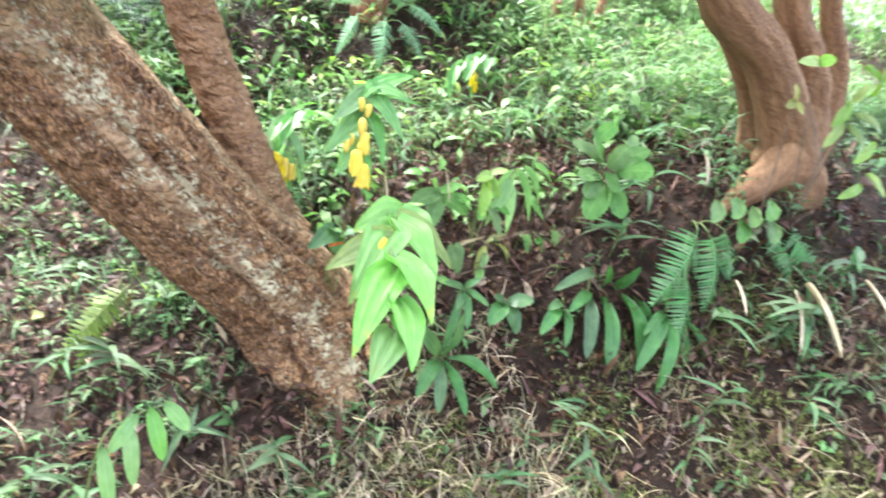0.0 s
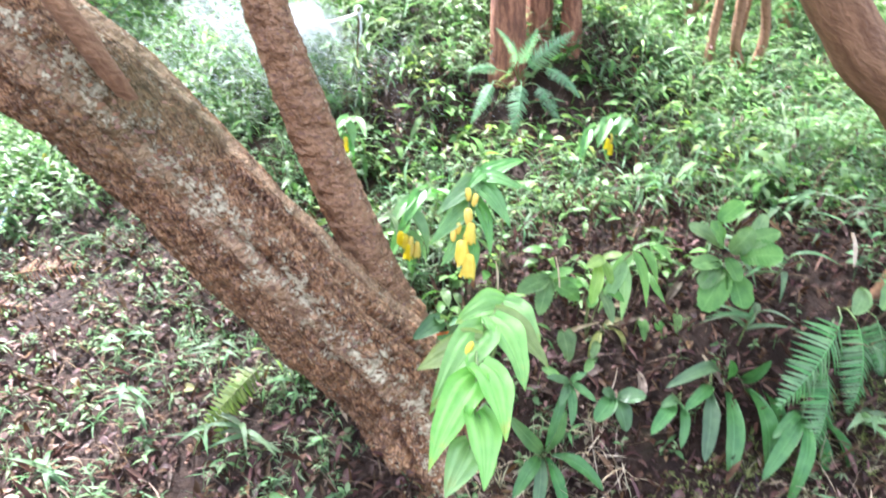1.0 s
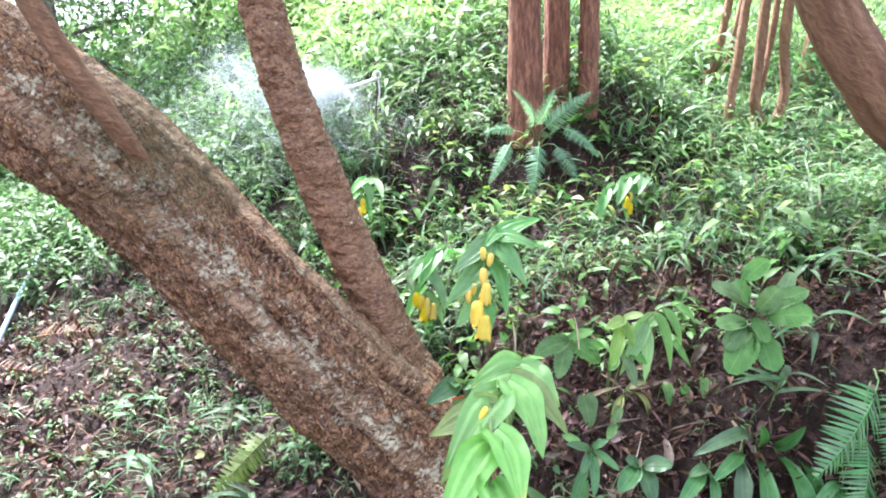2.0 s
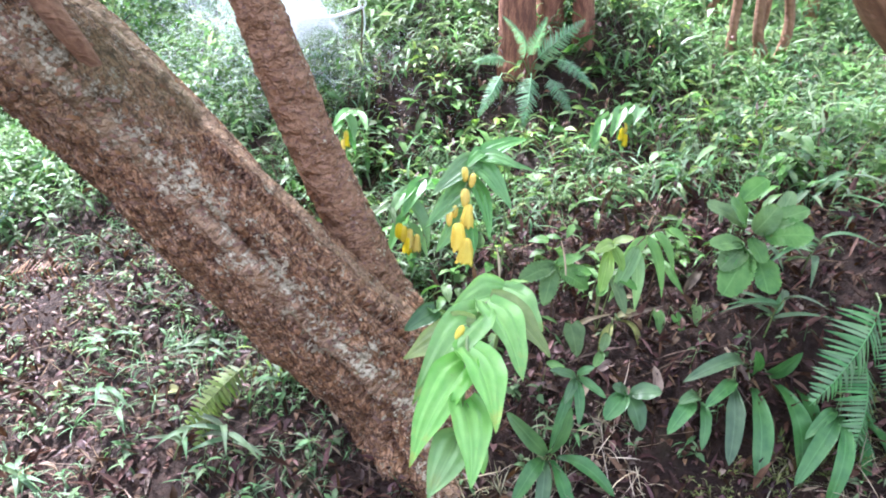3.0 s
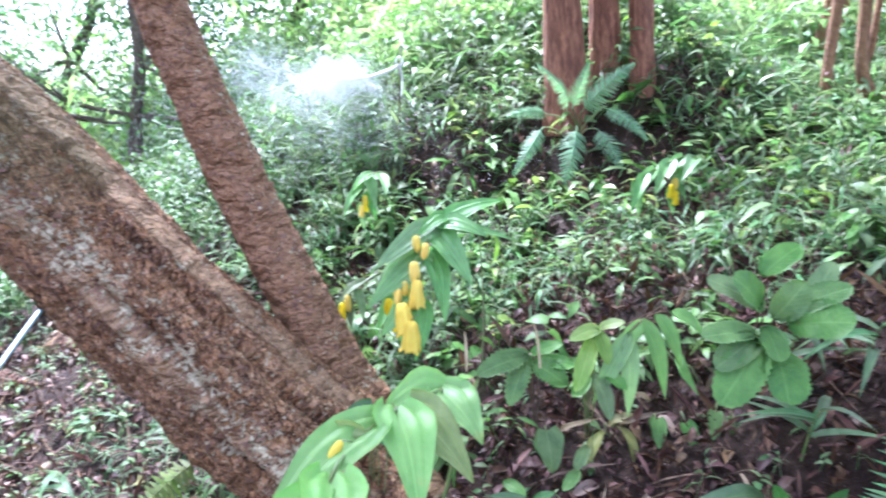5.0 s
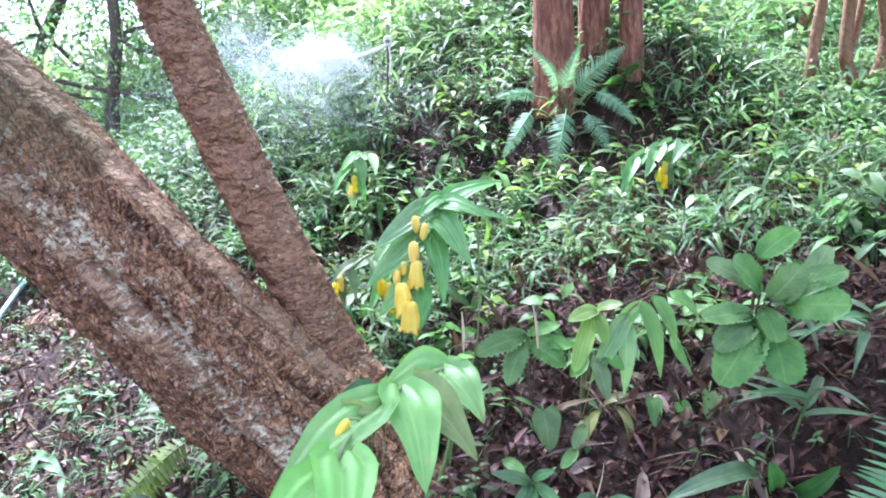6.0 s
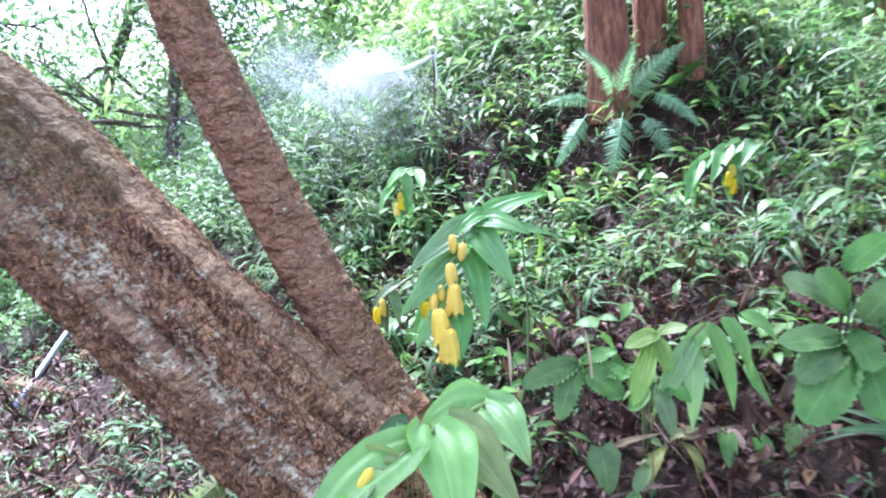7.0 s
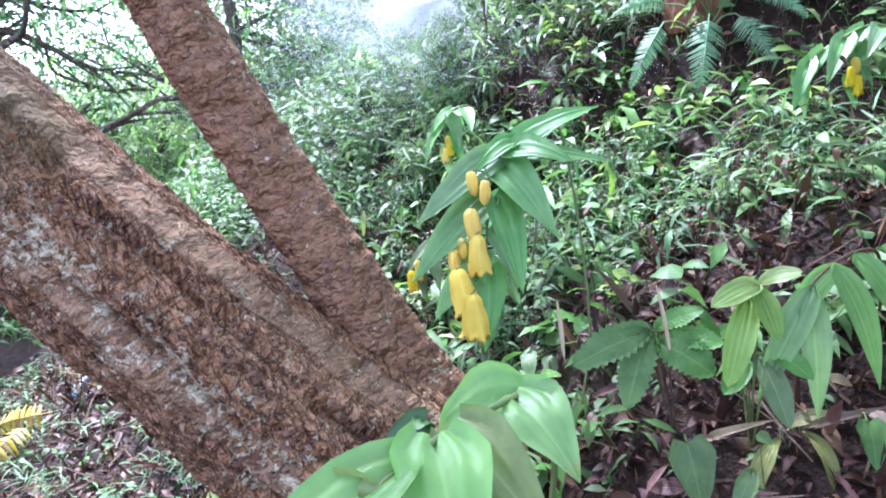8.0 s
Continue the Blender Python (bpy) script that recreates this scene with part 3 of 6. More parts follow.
# ---- trees ----
def bark_trunk(name, pts, radii, material, sides=96, per=0.011, relief=0.012, furrow=6.0, cracks=(), smooth_at=(), chunks=0.0, rings=0.0):
    """A trunk with furrowed, flaking bark modelled in its surface."""
    P = [Vector(p) for p in pts]
    n = len(P)
    line, rad = [], []
    for i in range(n - 1):
        p0, p1, p2, p3 = P[max(i - 1, 0)], P[i], P[i + 1], P[min(i + 2, n - 1)]
        steps = max(2, int((p2 - p1).length / per))
        for k in range(steps):
            t = k / steps
            line.append(0.5 * (2 * p1 + (p2 - p0) * t + (2 * p0 - 5 * p1 + 4 * p2 - p3) * t * t + (3 * p1 - p0 - 3 * p2 + p3) * t ** 3))
            u = t * t * (3 - 2 * t)
            rad.append(radii[i] * (1 - u) + radii[i + 1] * u)
    line.append(P[-1])
    rad.append(radii[-1])
    vs, us, fs, s = [], [], [], 0.0
    ref = Vector((0.2, 0.95, 0.1))
    seed = Vector((P[0].x * 13, P[0].y * 7, 3))
    girth = sum(rad) / len(rad)
    for i, (p, r) in enumerate(zip(line, rad)):
        d = (line[min(i + 1, len(line) - 1)] - line[max(i - 1, 0)]).normalized()
        a = d.cross(ref).normalized()
        b = d.cross(a)
        if i:
            s += (p - line[i - 1]).length
        for j in range(sides + 1):
            th = 2 * math.pi * j / sides
            c, sn = math.cos(th), math.sin(th)
            q = Vector((c * r * furrow * 1.7, sn * r * furrow * 1.7, s * furrow * 0.42)) + seed
            k1 = noise.noise(q * 1.5 + Vector((0, 0, 0.6 * noise.noise(q * 0.7))))
            h = 1.1 * (min(abs(k1) * 3.2, 1.0) - 0.6) + 0.35 * noise.noise(q * 3.1)
            fl = noise.cell(Vector((c * r * 62 + 1.3 * noise.noise(q * 5), sn * r * 62, s * 40 + 1.6 * noise.noise(q * 4)))) if relief > 0.004 else 0.0
            h += 0.16 * fl + 0.30 * noise.noise(Vector((c * r * 75 + s * 40, sn * r * 75, s * 75)))
            low = 0.035 * noise.noise(Vector((c * 1.2, sn * 1.2, s * 2.2)) + seed)
            rr = r * (1 + low) + relief * h
            if rings:
                rr += rings * max(-0.2, noise.noise(Vector((c * 1.3, sn * 1.3, s * 55 + 0.5 * noise.noise(q)))) - 0.1)
            if chunks:
                u = th * r + 0.012 * noise.noise(Vector((s * 9, th * 2, 5)))
                gap = min([abs(u - c0) / w0 for c0, w0 in smooth_at] + [9])
                shag = min(1, max(0.15, (gap - 0.6) * 2))
                e = Vector((c * r * 26 + s * 15, sn * r * 26, s * 20 - c * r * 8))
                rr += chunks * shag * (abs(noise.noise(e)) * 2.2 - 0.55 + 0.9 * abs(noise.noise(e * 2.3)) - 0.25)
            for u0, slope, s0, s1, deep, wide in cracks:
                if s0 < s < s1:
                    du = th * r - u0 - slope * (s - s0) - 0.012 * noise.noise(Vector((s * 14, u0 * 50, 0))) - 0.004 * noise.noise(Vector((s * 50, u0 * 50, 7)))
                    ends = min(1, (s - s0) / 0.1, (s1 - s) / 0.1)
                    rr -= deep * ends * math.exp(-(du / wide) ** 2)
                    rr += deep * 0.2 * ends * math.exp(-((du - wide * 3) / (wide * 3.0)) ** 2)
            vs.append(p + a * (c * rr) + b * (sn * rr))
            us.append((th * girth, s))
    w = sides + 1
    for i in range(len(line) - 1):
        for j in range(sides):
            fs.append((i * w + j, i * w + j + 1, (i + 1) * w + j + 1, (i + 1) * w + j))
    return mesh_of(name, vs, fs, us, material)


def flakes_on(name, me, sides, count, size, lift, slant, material, seed, rows=(0.0, 1.0), smooth_at=()):
    """Loose flakes that stand a little off a trunk's skin."""
    r = np.random.default_rng(seed)
    w = sides + 1
    co = np.empty(len(me.vertices) * 3)
    me.vertices.foreach_get("co", co)
    g = co.reshape(-1, w, 3)
    i = r.integers(int(2 + rows[0] * (len(g) - 5)), int(3 + rows[1] * (len(g) - 5)), count)
    j = r.integers(1, sides - 1, count)
    if smooth_at:
        u = j / sides * 6.283 * 0.14 + 0.02 * np.sin(i * 0.13)
        rough_skin = np.min([np.abs(u - c) / w2 for c, w2 in smooth_at], 0) > r.uniform(0.5, 1.3, count)
        i, j = i[rough_skin], j[rough_skin]
        count = len(i)
    p = g[i, j] + (g[i + 1, j] - g[i, j]) * r.uniform(0, 1, (count, 1)) + (g[i, j + 1] - g[i, j]) * r.uniform(0, 1, (count, 1))
    al, ar = g[i + 1, j] - g[i - 1, j], g[i, j + 1] - g[i, j - 1]
    al, ar = al / np.linalg.norm(al, axis=1)[:, None], ar / np.linalg.norm(ar, axis=1)[:, None]
    nr = np.cross(ar, al)
    mid = g.mean(1)[i]
    nr *= np.sign(np.einsum("ij,ij->i", nr, p - mid))[:, None]
    a = slant + r.normal(0, 0.35, count)
    x = ar * np.cos(a)[:, None] - al * np.sin(a)[:, None]
    y = np.cross(nr, x)
    up = r.uniform(0.2, 1.0, count)[:, None] * lift
    y = y + nr * up
    sx, sy = r.uniform(*size, count)[:, None] * 1.2, (r.uniform(*size, count) * 0.42)[:, None]
    m = np.stack([x * sx, y * sy, nr * sx], -1)
    mats = np.concatenate([m, (p + nr * 0.0006)[:, :, None]], 2)
    chips = []
    for k in range(4):
        q = r.uniform(-0.12, 0.12, (6, 2))
        base = [(-0.5, 0), (0, -0.08), (0.5, 0), (-0.42, 1), (0.05, 1.1), (0.4, 0.95)]
        chips.append((np.array([(bx + qx, by + qy, 0.08 if n in (1, 4) else 0.0) for n, ((bx, by), (qx, qy)) in enumerate(zip(base, q))]), [(0, 1, 4, 3), (1, 2, 5, 4)], [(0.2, 0), (0.5, 0), (0.8, 0), (0.2, 1), (0.5, 1), (0.8, 1)]))
    kind = r.integers(0, 4, count)
    me2 = joined(name, [(c, mats[kind == k]) for k, c in enumerate(chips)], material)
    me2.polygons.foreach_set("use_smooth", np.zeros(len(me2.polygons), bool))
    return me2


# the leaning cherry, forked close to the ground
cherry = thing("leaning_tree", "leaning cherry tree, rough reddish brown bark with pale lichen", "tree", (0.02, 1.27, 0.55))
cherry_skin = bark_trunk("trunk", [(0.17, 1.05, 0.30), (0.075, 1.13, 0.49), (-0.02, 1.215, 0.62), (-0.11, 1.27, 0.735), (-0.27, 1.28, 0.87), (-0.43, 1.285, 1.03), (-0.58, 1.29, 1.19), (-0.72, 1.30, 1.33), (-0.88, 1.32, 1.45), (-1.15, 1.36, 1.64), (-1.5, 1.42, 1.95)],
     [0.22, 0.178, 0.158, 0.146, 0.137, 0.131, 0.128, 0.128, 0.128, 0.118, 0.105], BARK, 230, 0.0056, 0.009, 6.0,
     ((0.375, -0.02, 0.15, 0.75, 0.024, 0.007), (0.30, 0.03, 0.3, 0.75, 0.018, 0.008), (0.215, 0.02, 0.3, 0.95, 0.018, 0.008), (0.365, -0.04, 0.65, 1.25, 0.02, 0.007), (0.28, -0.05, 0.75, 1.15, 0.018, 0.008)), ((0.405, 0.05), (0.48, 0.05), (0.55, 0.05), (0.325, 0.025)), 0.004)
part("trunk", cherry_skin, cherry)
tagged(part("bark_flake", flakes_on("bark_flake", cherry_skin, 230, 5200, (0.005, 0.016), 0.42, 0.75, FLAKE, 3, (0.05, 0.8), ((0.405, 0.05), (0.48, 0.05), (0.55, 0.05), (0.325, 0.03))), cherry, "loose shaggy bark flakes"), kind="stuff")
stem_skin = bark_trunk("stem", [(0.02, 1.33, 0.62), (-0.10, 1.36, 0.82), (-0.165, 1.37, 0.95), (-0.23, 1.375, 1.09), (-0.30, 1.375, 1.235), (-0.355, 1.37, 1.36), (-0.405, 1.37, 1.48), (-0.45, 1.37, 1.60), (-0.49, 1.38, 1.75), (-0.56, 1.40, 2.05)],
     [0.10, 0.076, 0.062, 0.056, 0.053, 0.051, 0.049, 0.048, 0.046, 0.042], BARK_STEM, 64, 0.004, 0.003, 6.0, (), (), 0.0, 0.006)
part("stem", stem_skin, cherry, "slender second stem with thin banded bark")
tagged(part("bark_flake", flakes_on("bark_flake", stem_skin, 64, 1800, (0.005, 0.013), 0.2, 0.15, FLAKE_STEM, 4), cherry, "thin curling bark flakes"), kind="stuff")
part("branch", bark_trunk("branch", [(-0.67, 1.20, 1.36), (-0.71, 1.165, 1.425), (-0.75, 1.15, 1.49), (-0.79, 1.14, 1.55), (-0.87, 1.12, 1.70), (-0.95, 1.1, 1.95)], [0.012, 0.020, 0.022, 0.021, 0.018, 0.015], BARK_TAN, 24, 0.02, 0.002), cherry)
for pts, r in (([(0.02, 1.18, 0.62), (0.10, 1.10, 0.62), (0.20, 1.06, 0.60)], [0.05, 0.032, 0.012]), ([(0.04, 1.34, 0.66), (0.12, 1.34, 0.74), (0.22, 1.36, 0.70)], [0.06, 0.04, 0.015]),
               ([(-0.02, 1.17, 0.60), (-0.07, 1.05, 0.55), (-0.16, 0.93, 0.50)], [0.05, 0.026, 0.012])):
    part("root", bark_trunk("root", pts, r, BARK, 28, 0.012, 0.004), cherry)

# unseen crown added far above the lens, limbs placed to shade the bank
cr = np.random.default_rng(77)
shade_limb_tips = []
for i, (ax, ay, az) in enumerate(((-1.5, 4.4, 4.0), (-0.8, 2.3, 3.3), (-1.8, 2.2, 3.4), (-0.4, 1.9, 3.5), (-1.0, 2.6, 3.7), (-0.1, 2.3, 3.6), (-0.8, 1.5, 3.6), (0.3, 2.0, 3.6))):
    a, e = Vector((-1.45, 1.42, 1.9)), Vector((ax, ay, az))
    mid = a.lerp(e, 0.5) + Vector((cr.normal(0, 0.1), cr.normal(0, 0.1), 0.25))
    part("limb", tube("limb", [a, mid, e], [0.06, 0.035, 0.012], BARK_STEM, 10, 6, 0.15), cherry)
    shade_limb_tips += [mid.lerp(e, f) for f in (0.4, 0.6, 0.8, 1.0)]
cn = 4900
cpos = np.array([shade_limb_tips[k] for k in cr.integers(0, len(shade_limb_tips), cn)]) + cr.normal(0, 1, (cn, 3)) * (0.45, 0.45, 0.2)
part("crown", joined("crown", [(small_leaf("ovate", 0.10, 0.05, 0.3, 0.2, 2), frames_at(cpos, cr.uniform(0, 6.28, cn), cr.normal(-0.2, 0.4, cn), cr.normal(0, 0.4, cn), cr.uniform(0.8, 1.3, cn)))], CANOPY), cherry)

# tan multi-stemmed tree on the bank
tan = thing("multi_stem_tree", "smooth tan-barked tree with several stems on the bank", "tree", (1.03, 1.02, 1.0))
part("trunk", bark_trunk("trunk", [(1.13, 1.06, 0.90), (1.165, 1.03, 1.12), (1.15, 1.03, 1.20), (1.119, 1.03, 1.27), (1.047, 1.03, 1.365), (0.942, 1.03, 1.461), (0.773, 1.03, 1.555), (0.665, 1.040, 1.667), (0.598, 1.050, 1.755), (0.527, 1.060, 1.858)], [0.17, 0.115, 0.088, 0.074, 0.064, 0.058, 0.056, 0.054, 0.052, 0.048], BARK_TAN, 56, 0.012, 0.004), tan)
part("stem", bark_trunk("stem", [(1.20, 1.10, 1.0), (1.265, 1.10, 1.20), (1.255, 1.10, 1.373), (1.186, 1.10, 1.485), (1.077, 1.10, 1.60), (0.97, 1.10, 1.95), (1.15, 1.5, 2.9)], [0.12, 0.082, 0.058, 0.048, 0.044, 0.042, 0.025], BARK_TAN, 48, 0.014, 0.004), tan)
part("stem", bark_trunk("stem", [(1.28, 1.14, 1.0), (1.40, 1.14, 1.24), (1.405, 1.14, 1.415), (1.363, 1.14, 1.504), (1.28, 1.14, 1.63), (1.17, 1.14, 1.95), (1.7, 1.7, 3.0)], [0.07, 0.048, 0.036, 0.031, 0.029, 0.028, 0.018], BARK_TAN, 32, 0.016, 0.003), tan)
part("stem", bark_trunk("stem", [(1.15, 1.14, 1.0), (1.10, 1.13, 1.27), (0.985, 1.12, 1.413), (0.90, 1.12, 1.486), (0.81, 1.12, 1.554), (0.61, 1.10, 1.85)], [0.05, 0.032, 0.027, 0.025, 0.024, 0.022], BARK_TAN, 28, 0.016, 0.003), tan)
part("root", bark_trunk("root", [(1.10, 0.98, 1.19), (0.985, 0.965, 1.145), (0.85, 0.95, 1.06)], [0.07, 0.042, 0.012], BARK_TAN, 24, 0.012, 0.003), tan)
# unseen crown, added over the stretched stems to shade the slope beside it
tn = 2600
tan_shade_pos = np.array([(1.35, 1.9, 3.25)]) + cr.normal(0, 1, (tn, 3)) * (0.62, 0.55, 0.2)
part("crown", joined("crown", [(small_leaf("ovate", 0.10, 0.05, 0.3, 0.2, 2), frames_at(tan_shade_pos, cr.uniform(0, 6.28, tn), cr.normal(-0.2, 0.4, tn), cr.normal(0, 0.4, tn), cr.uniform(0.8, 1.3, tn)))], CANOPY), tan)

# red-barked trunks above the fern
for x, y, r, lean, tone in ((0.455, 2.45, 0.06, -0.10, 0), (0.595, 2.52, 0.046, -0.09, 1), (0.70, 2.45, 0.036, -0.09, 2)):
    z = ground_z(x, y)
    red = thing("cypress_tree", "slim upright conifer trunk with stringy reddish bark", "tree", (x, y, z), "trunks above the fern")
    part("trunk", bark_trunk("trunk", [(x + 0.01, y, z - 0.08), (x, y, z + 0.08), (x + lean * 0.4, y + 0.02, z + 0.5), (x + lean * 0.9, y + 0.05, z + 1.0), (x + lean * 2, y + 0.1, z + 2.2)], [r * 1.5, r * 1.12, r, r * 0.95, r * 0.8], BARK_RED, 48, 0.016, 0.003, 9.0), red)

# thin crooked stems farther along the slope
for x, y, rows in ((1.277, 2.40, [([(0, 0, -0.05), (0.0, 0, 0.12), (0.01, 0.01, 0.3), (0.02, 0.02, 0.9)], 0.017)]),
                   (1.429, 2.40, [([(0, 0, -0.05), (-0.01, 0, 0.08), (-0.05, 0, 0.22), (-0.07, 0.01, 0.9)], 0.02), ([(0, 0, 0.0), (0.06, 0, 0.09), (0.08, 0, 0.22), (0.04, 0, 0.42), (0.05, 0.02, 0.9)], 0.019), ([(-0.01, 0.02, 0), (-0.02, 0.03, 0.15), (0.0, 0.03, 0.3), (0.01, 0.03, 0.9)], 0.012)]),
                   (1.559, 3.00, [([(0, 0, -0.05), (-0.04, 0, 0.1), (0.0, 0, 0.25), (0.03, 0, 0.9)], 0.02), ([(-0.03, 0, 0.1), (0.06, 0, 0.22), (0.10, 0.0, 0.9)], 0.014)]),
                   (1.95, 2.9, [([(0, 0, -0.05), (0.02, 0, 0.4), (-0.05, 0, 1.2)], 0.03)])):
    z = ground_z(x, y)
    ob = thing("sapling", "thin crooked grey-brown sapling stems on the slope", "tree", (x, y, z), "saplings")
    for k, (pts, r) in enumerate(rows):
        part("stem", bark_trunk("stem", [(x + a, y + b, z + c) for a, b, c in pts], [r * 1.3] + [r] * (len(pts) - 2) + [r * 0.8], BARK_TAN, 18, 0.02, 0.003), ob)


def grown_tree(name, label, at, height, radius, lean, leaf_n, leaf_len, spread, seed, bark, crown_from=0.35, group=""):
    """A small tree: trunk, limbs and twigs that taper, and a crown of separate leaves."""
    r = np.random.default_rng(seed)
    x, y = at
    z = ground_z(x, y)
    ob = thing(name, label, "tree", (x, y, z), group)
    pts = [Vector((x, y, z - 0.1))]
    d = Vector((lean[0], lean[1], 1)).normalized()
    n = 8
    for i in range(n):
        d = (d + Vector(r.normal(0, 0.16, 3))).normalized()
        pts.append(pts[-1] + d * (height / n))
    rad = [radius * (1.15 - 0.95 * i / n) for i in range(n + 1)]
    part("trunk", bark_trunk("trunk", pts, rad, bark, 24, 0.03, 0.004), ob)
    tips = []
    for i in range(2, n + 1):
        for k in range(3):
            dd = Vector((r.normal(), r.normal(), r.uniform(-0.2, 0.7))).normalized()
            q, b = [pts[i]], dd
            m = 5
            ln = height * r.uniform(0.18, 0.4)
            for j in range(m):
                b = (b + Vector(r.normal(0, 0.3, 3))).normalized()
                q.append(q[-1] + b * (ln / m))
                if j > 0:
                    tips += [q[-1]] * 3
                if j in (1, 2, 3):
                    e = q[-1] + (b + Vector(r.normal(0, 0.7, 3))).normalized() * ln * 0.35
                    part("twig", tube("twig", [q[-1], (q[-1] + e) / 2 + Vector(r.normal(0, 0.01, 3)), e], [rad[i] * 0.18, rad[i] * 0.12, 0.0015], bark, 5, 3), ob)
                    tips += [e] * 3
            part("limb", tube("limb", q, [rad[i] * 0.42 * (1 - 0.85 * j / m) + 0.001 for j in range(m + 1)], bark, 7, 4, 0.2), ob)
    tips = [t for t in tips if t.z > z + height * crown_from]
    pos = np.array([tips[k] for k in r.integers(0, len(tips), leaf_n)]) + r.normal(0, spread, (leaf_n, 3))
    mats = frames_at(pos, r.uniform(0, 6.28, leaf_n), r.normal(-0.3, 0.5, leaf_n), r.normal(0, 0.5, leaf_n), r.uniform(0.6, 1.3, leaf_n))
    part("crown", joined("crown", [(small_leaf("ovate", leaf_len, leaf_len * 0.45, 0.3, 0.2, 2), mats)], CANOPY), ob)
    return ob


grown_tree("broadleaf_tree", "crooked small broadleaf tree against the bright sky", (-1.9, 4.6), 2.8, 0.045, (0.1, 0.0), 17000, 0.05, 0.22, 11, BARK_DARK, 0.12, "trees below the slope")
grown_tree("broadleaf_tree", "crooked small broadleaf tree against the bright sky", (-3.0, 5.4), 3.4, 0.06, (0.15, 0.0), 17000, 0.055, 0.28, 12, BARK_DARK, 0.12, "trees below the slope")
grown_tree("broadleaf_tree", "crooked small broadleaf tree against the bright sky", (-1.2, 6.0), 3.0, 0.05, (-0.1, 0.0), 16000, 0.055, 0.3, 13, BARK_DARK, 0.12, "trees below the slope")
# last tree: leaves crowd its unseen top, added to shade the litter below
grown_tree("broadleaf_tree", "dark-trunked tree beyond the leaf litter", (-2.78, 4.3), 3.0, 0.09, (-0.1, 0.0), 9000, 0.09, 0.3, 14, BARK_DARK, 0.52, "trees below the slope")


# ---- toad lilies ----
def bell(name, top, length, width, tilt=(0, 0), closed=False):
    """A hanging bell of six fused petals with a frilled, open mouth; closed: a bud."""
    rings, sides = 11, 24
    prof = [(0.0, 0.12), (0.05, 0.42), (0.14, 0.60), (0.3, 0.68), (0.48, 0.76), (0.66, 0.84), (0.82, 0.88), (0.94, 0.90), (1.02, 0.98), (0.93, 0.76), (0.6, 0.58)]
    if closed:
        prof = [(0.0, 0.12), (0.05, 0.5), (0.14, 0.72), (0.3, 0.82), (0.48, 0.86), (0.64, 0.84), (0.78, 0.74), (0.9, 0.56), (0.97, 0.34), (1.02, 0.12), (1.02, 0.01)]
    wob = random.random() * 6
    rot = Euler((tilt[0], tilt[1], random.random() * 6)).to_matrix()
    vs, us, fs = [], [], []
    for i, (v, r) in enumerate(prof):
        for j in range(sides + 1):
            th = 2 * math.pi * j / sides
            lobe = 1 + (0.16 if not closed else 0.13) * abs(math.cos(3 * th)) - 0.05
            edge = 0.0 if closed or v < 0.8 or i > 9 else 0.05 * math.cos(6 * th) + random.uniform(-0.07, 0.07)
            rr = r * width * 0.48 * lobe * (1 + (0.16 if not closed else 0.08) * noise.noise(Vector((2.2 * math.cos(th), 2.2 * math.sin(th), 4 * v + wob)))) * random.uniform(0.96, 1.04) * (1 + (0.10 * math.sin(2 * th + wob) + 0.07 * math.sin(3 * th + 5 * v + wob)) * v)
            vs.append(Vector(top) + rot @ Vector((math.cos(th) * rr, math.sin(th) * rr, -(v + edge) * length)))
            us.append((j / sides * 3 % 1.0, v))
    w = sides + 1
    fs = [(i * w + j, i * w + j + 1, (i + 1) * w + j + 1, (i + 1) * w + j) for i in range(rings - 1) for j in range(sides)]
    return mesh_of(name, vs, fs, us, YELLOW)


def add_bell(plant, node, centre, length, width, closed=False, tilt=(0, 0)):
    """A bell or bud whose middle is at centre, on a short stalk from node."""
    top = Vector(centre) + Vector((0, 0, length * 0.5))
    f = part("bud" if closed else "flower", bell("bell", top, length, width, tilt, closed), plant, "yellow closed bud" if closed else "yellow frilled hanging bell flower")
    part("stalk", tube("stalk", [node, (Vector(node) + top) / 2 + Vector((0, -0.003, 0.004)), top], [0.0012, 0.001, 0.0012], STEM, 5, 3), f, "thin green flower stalk")


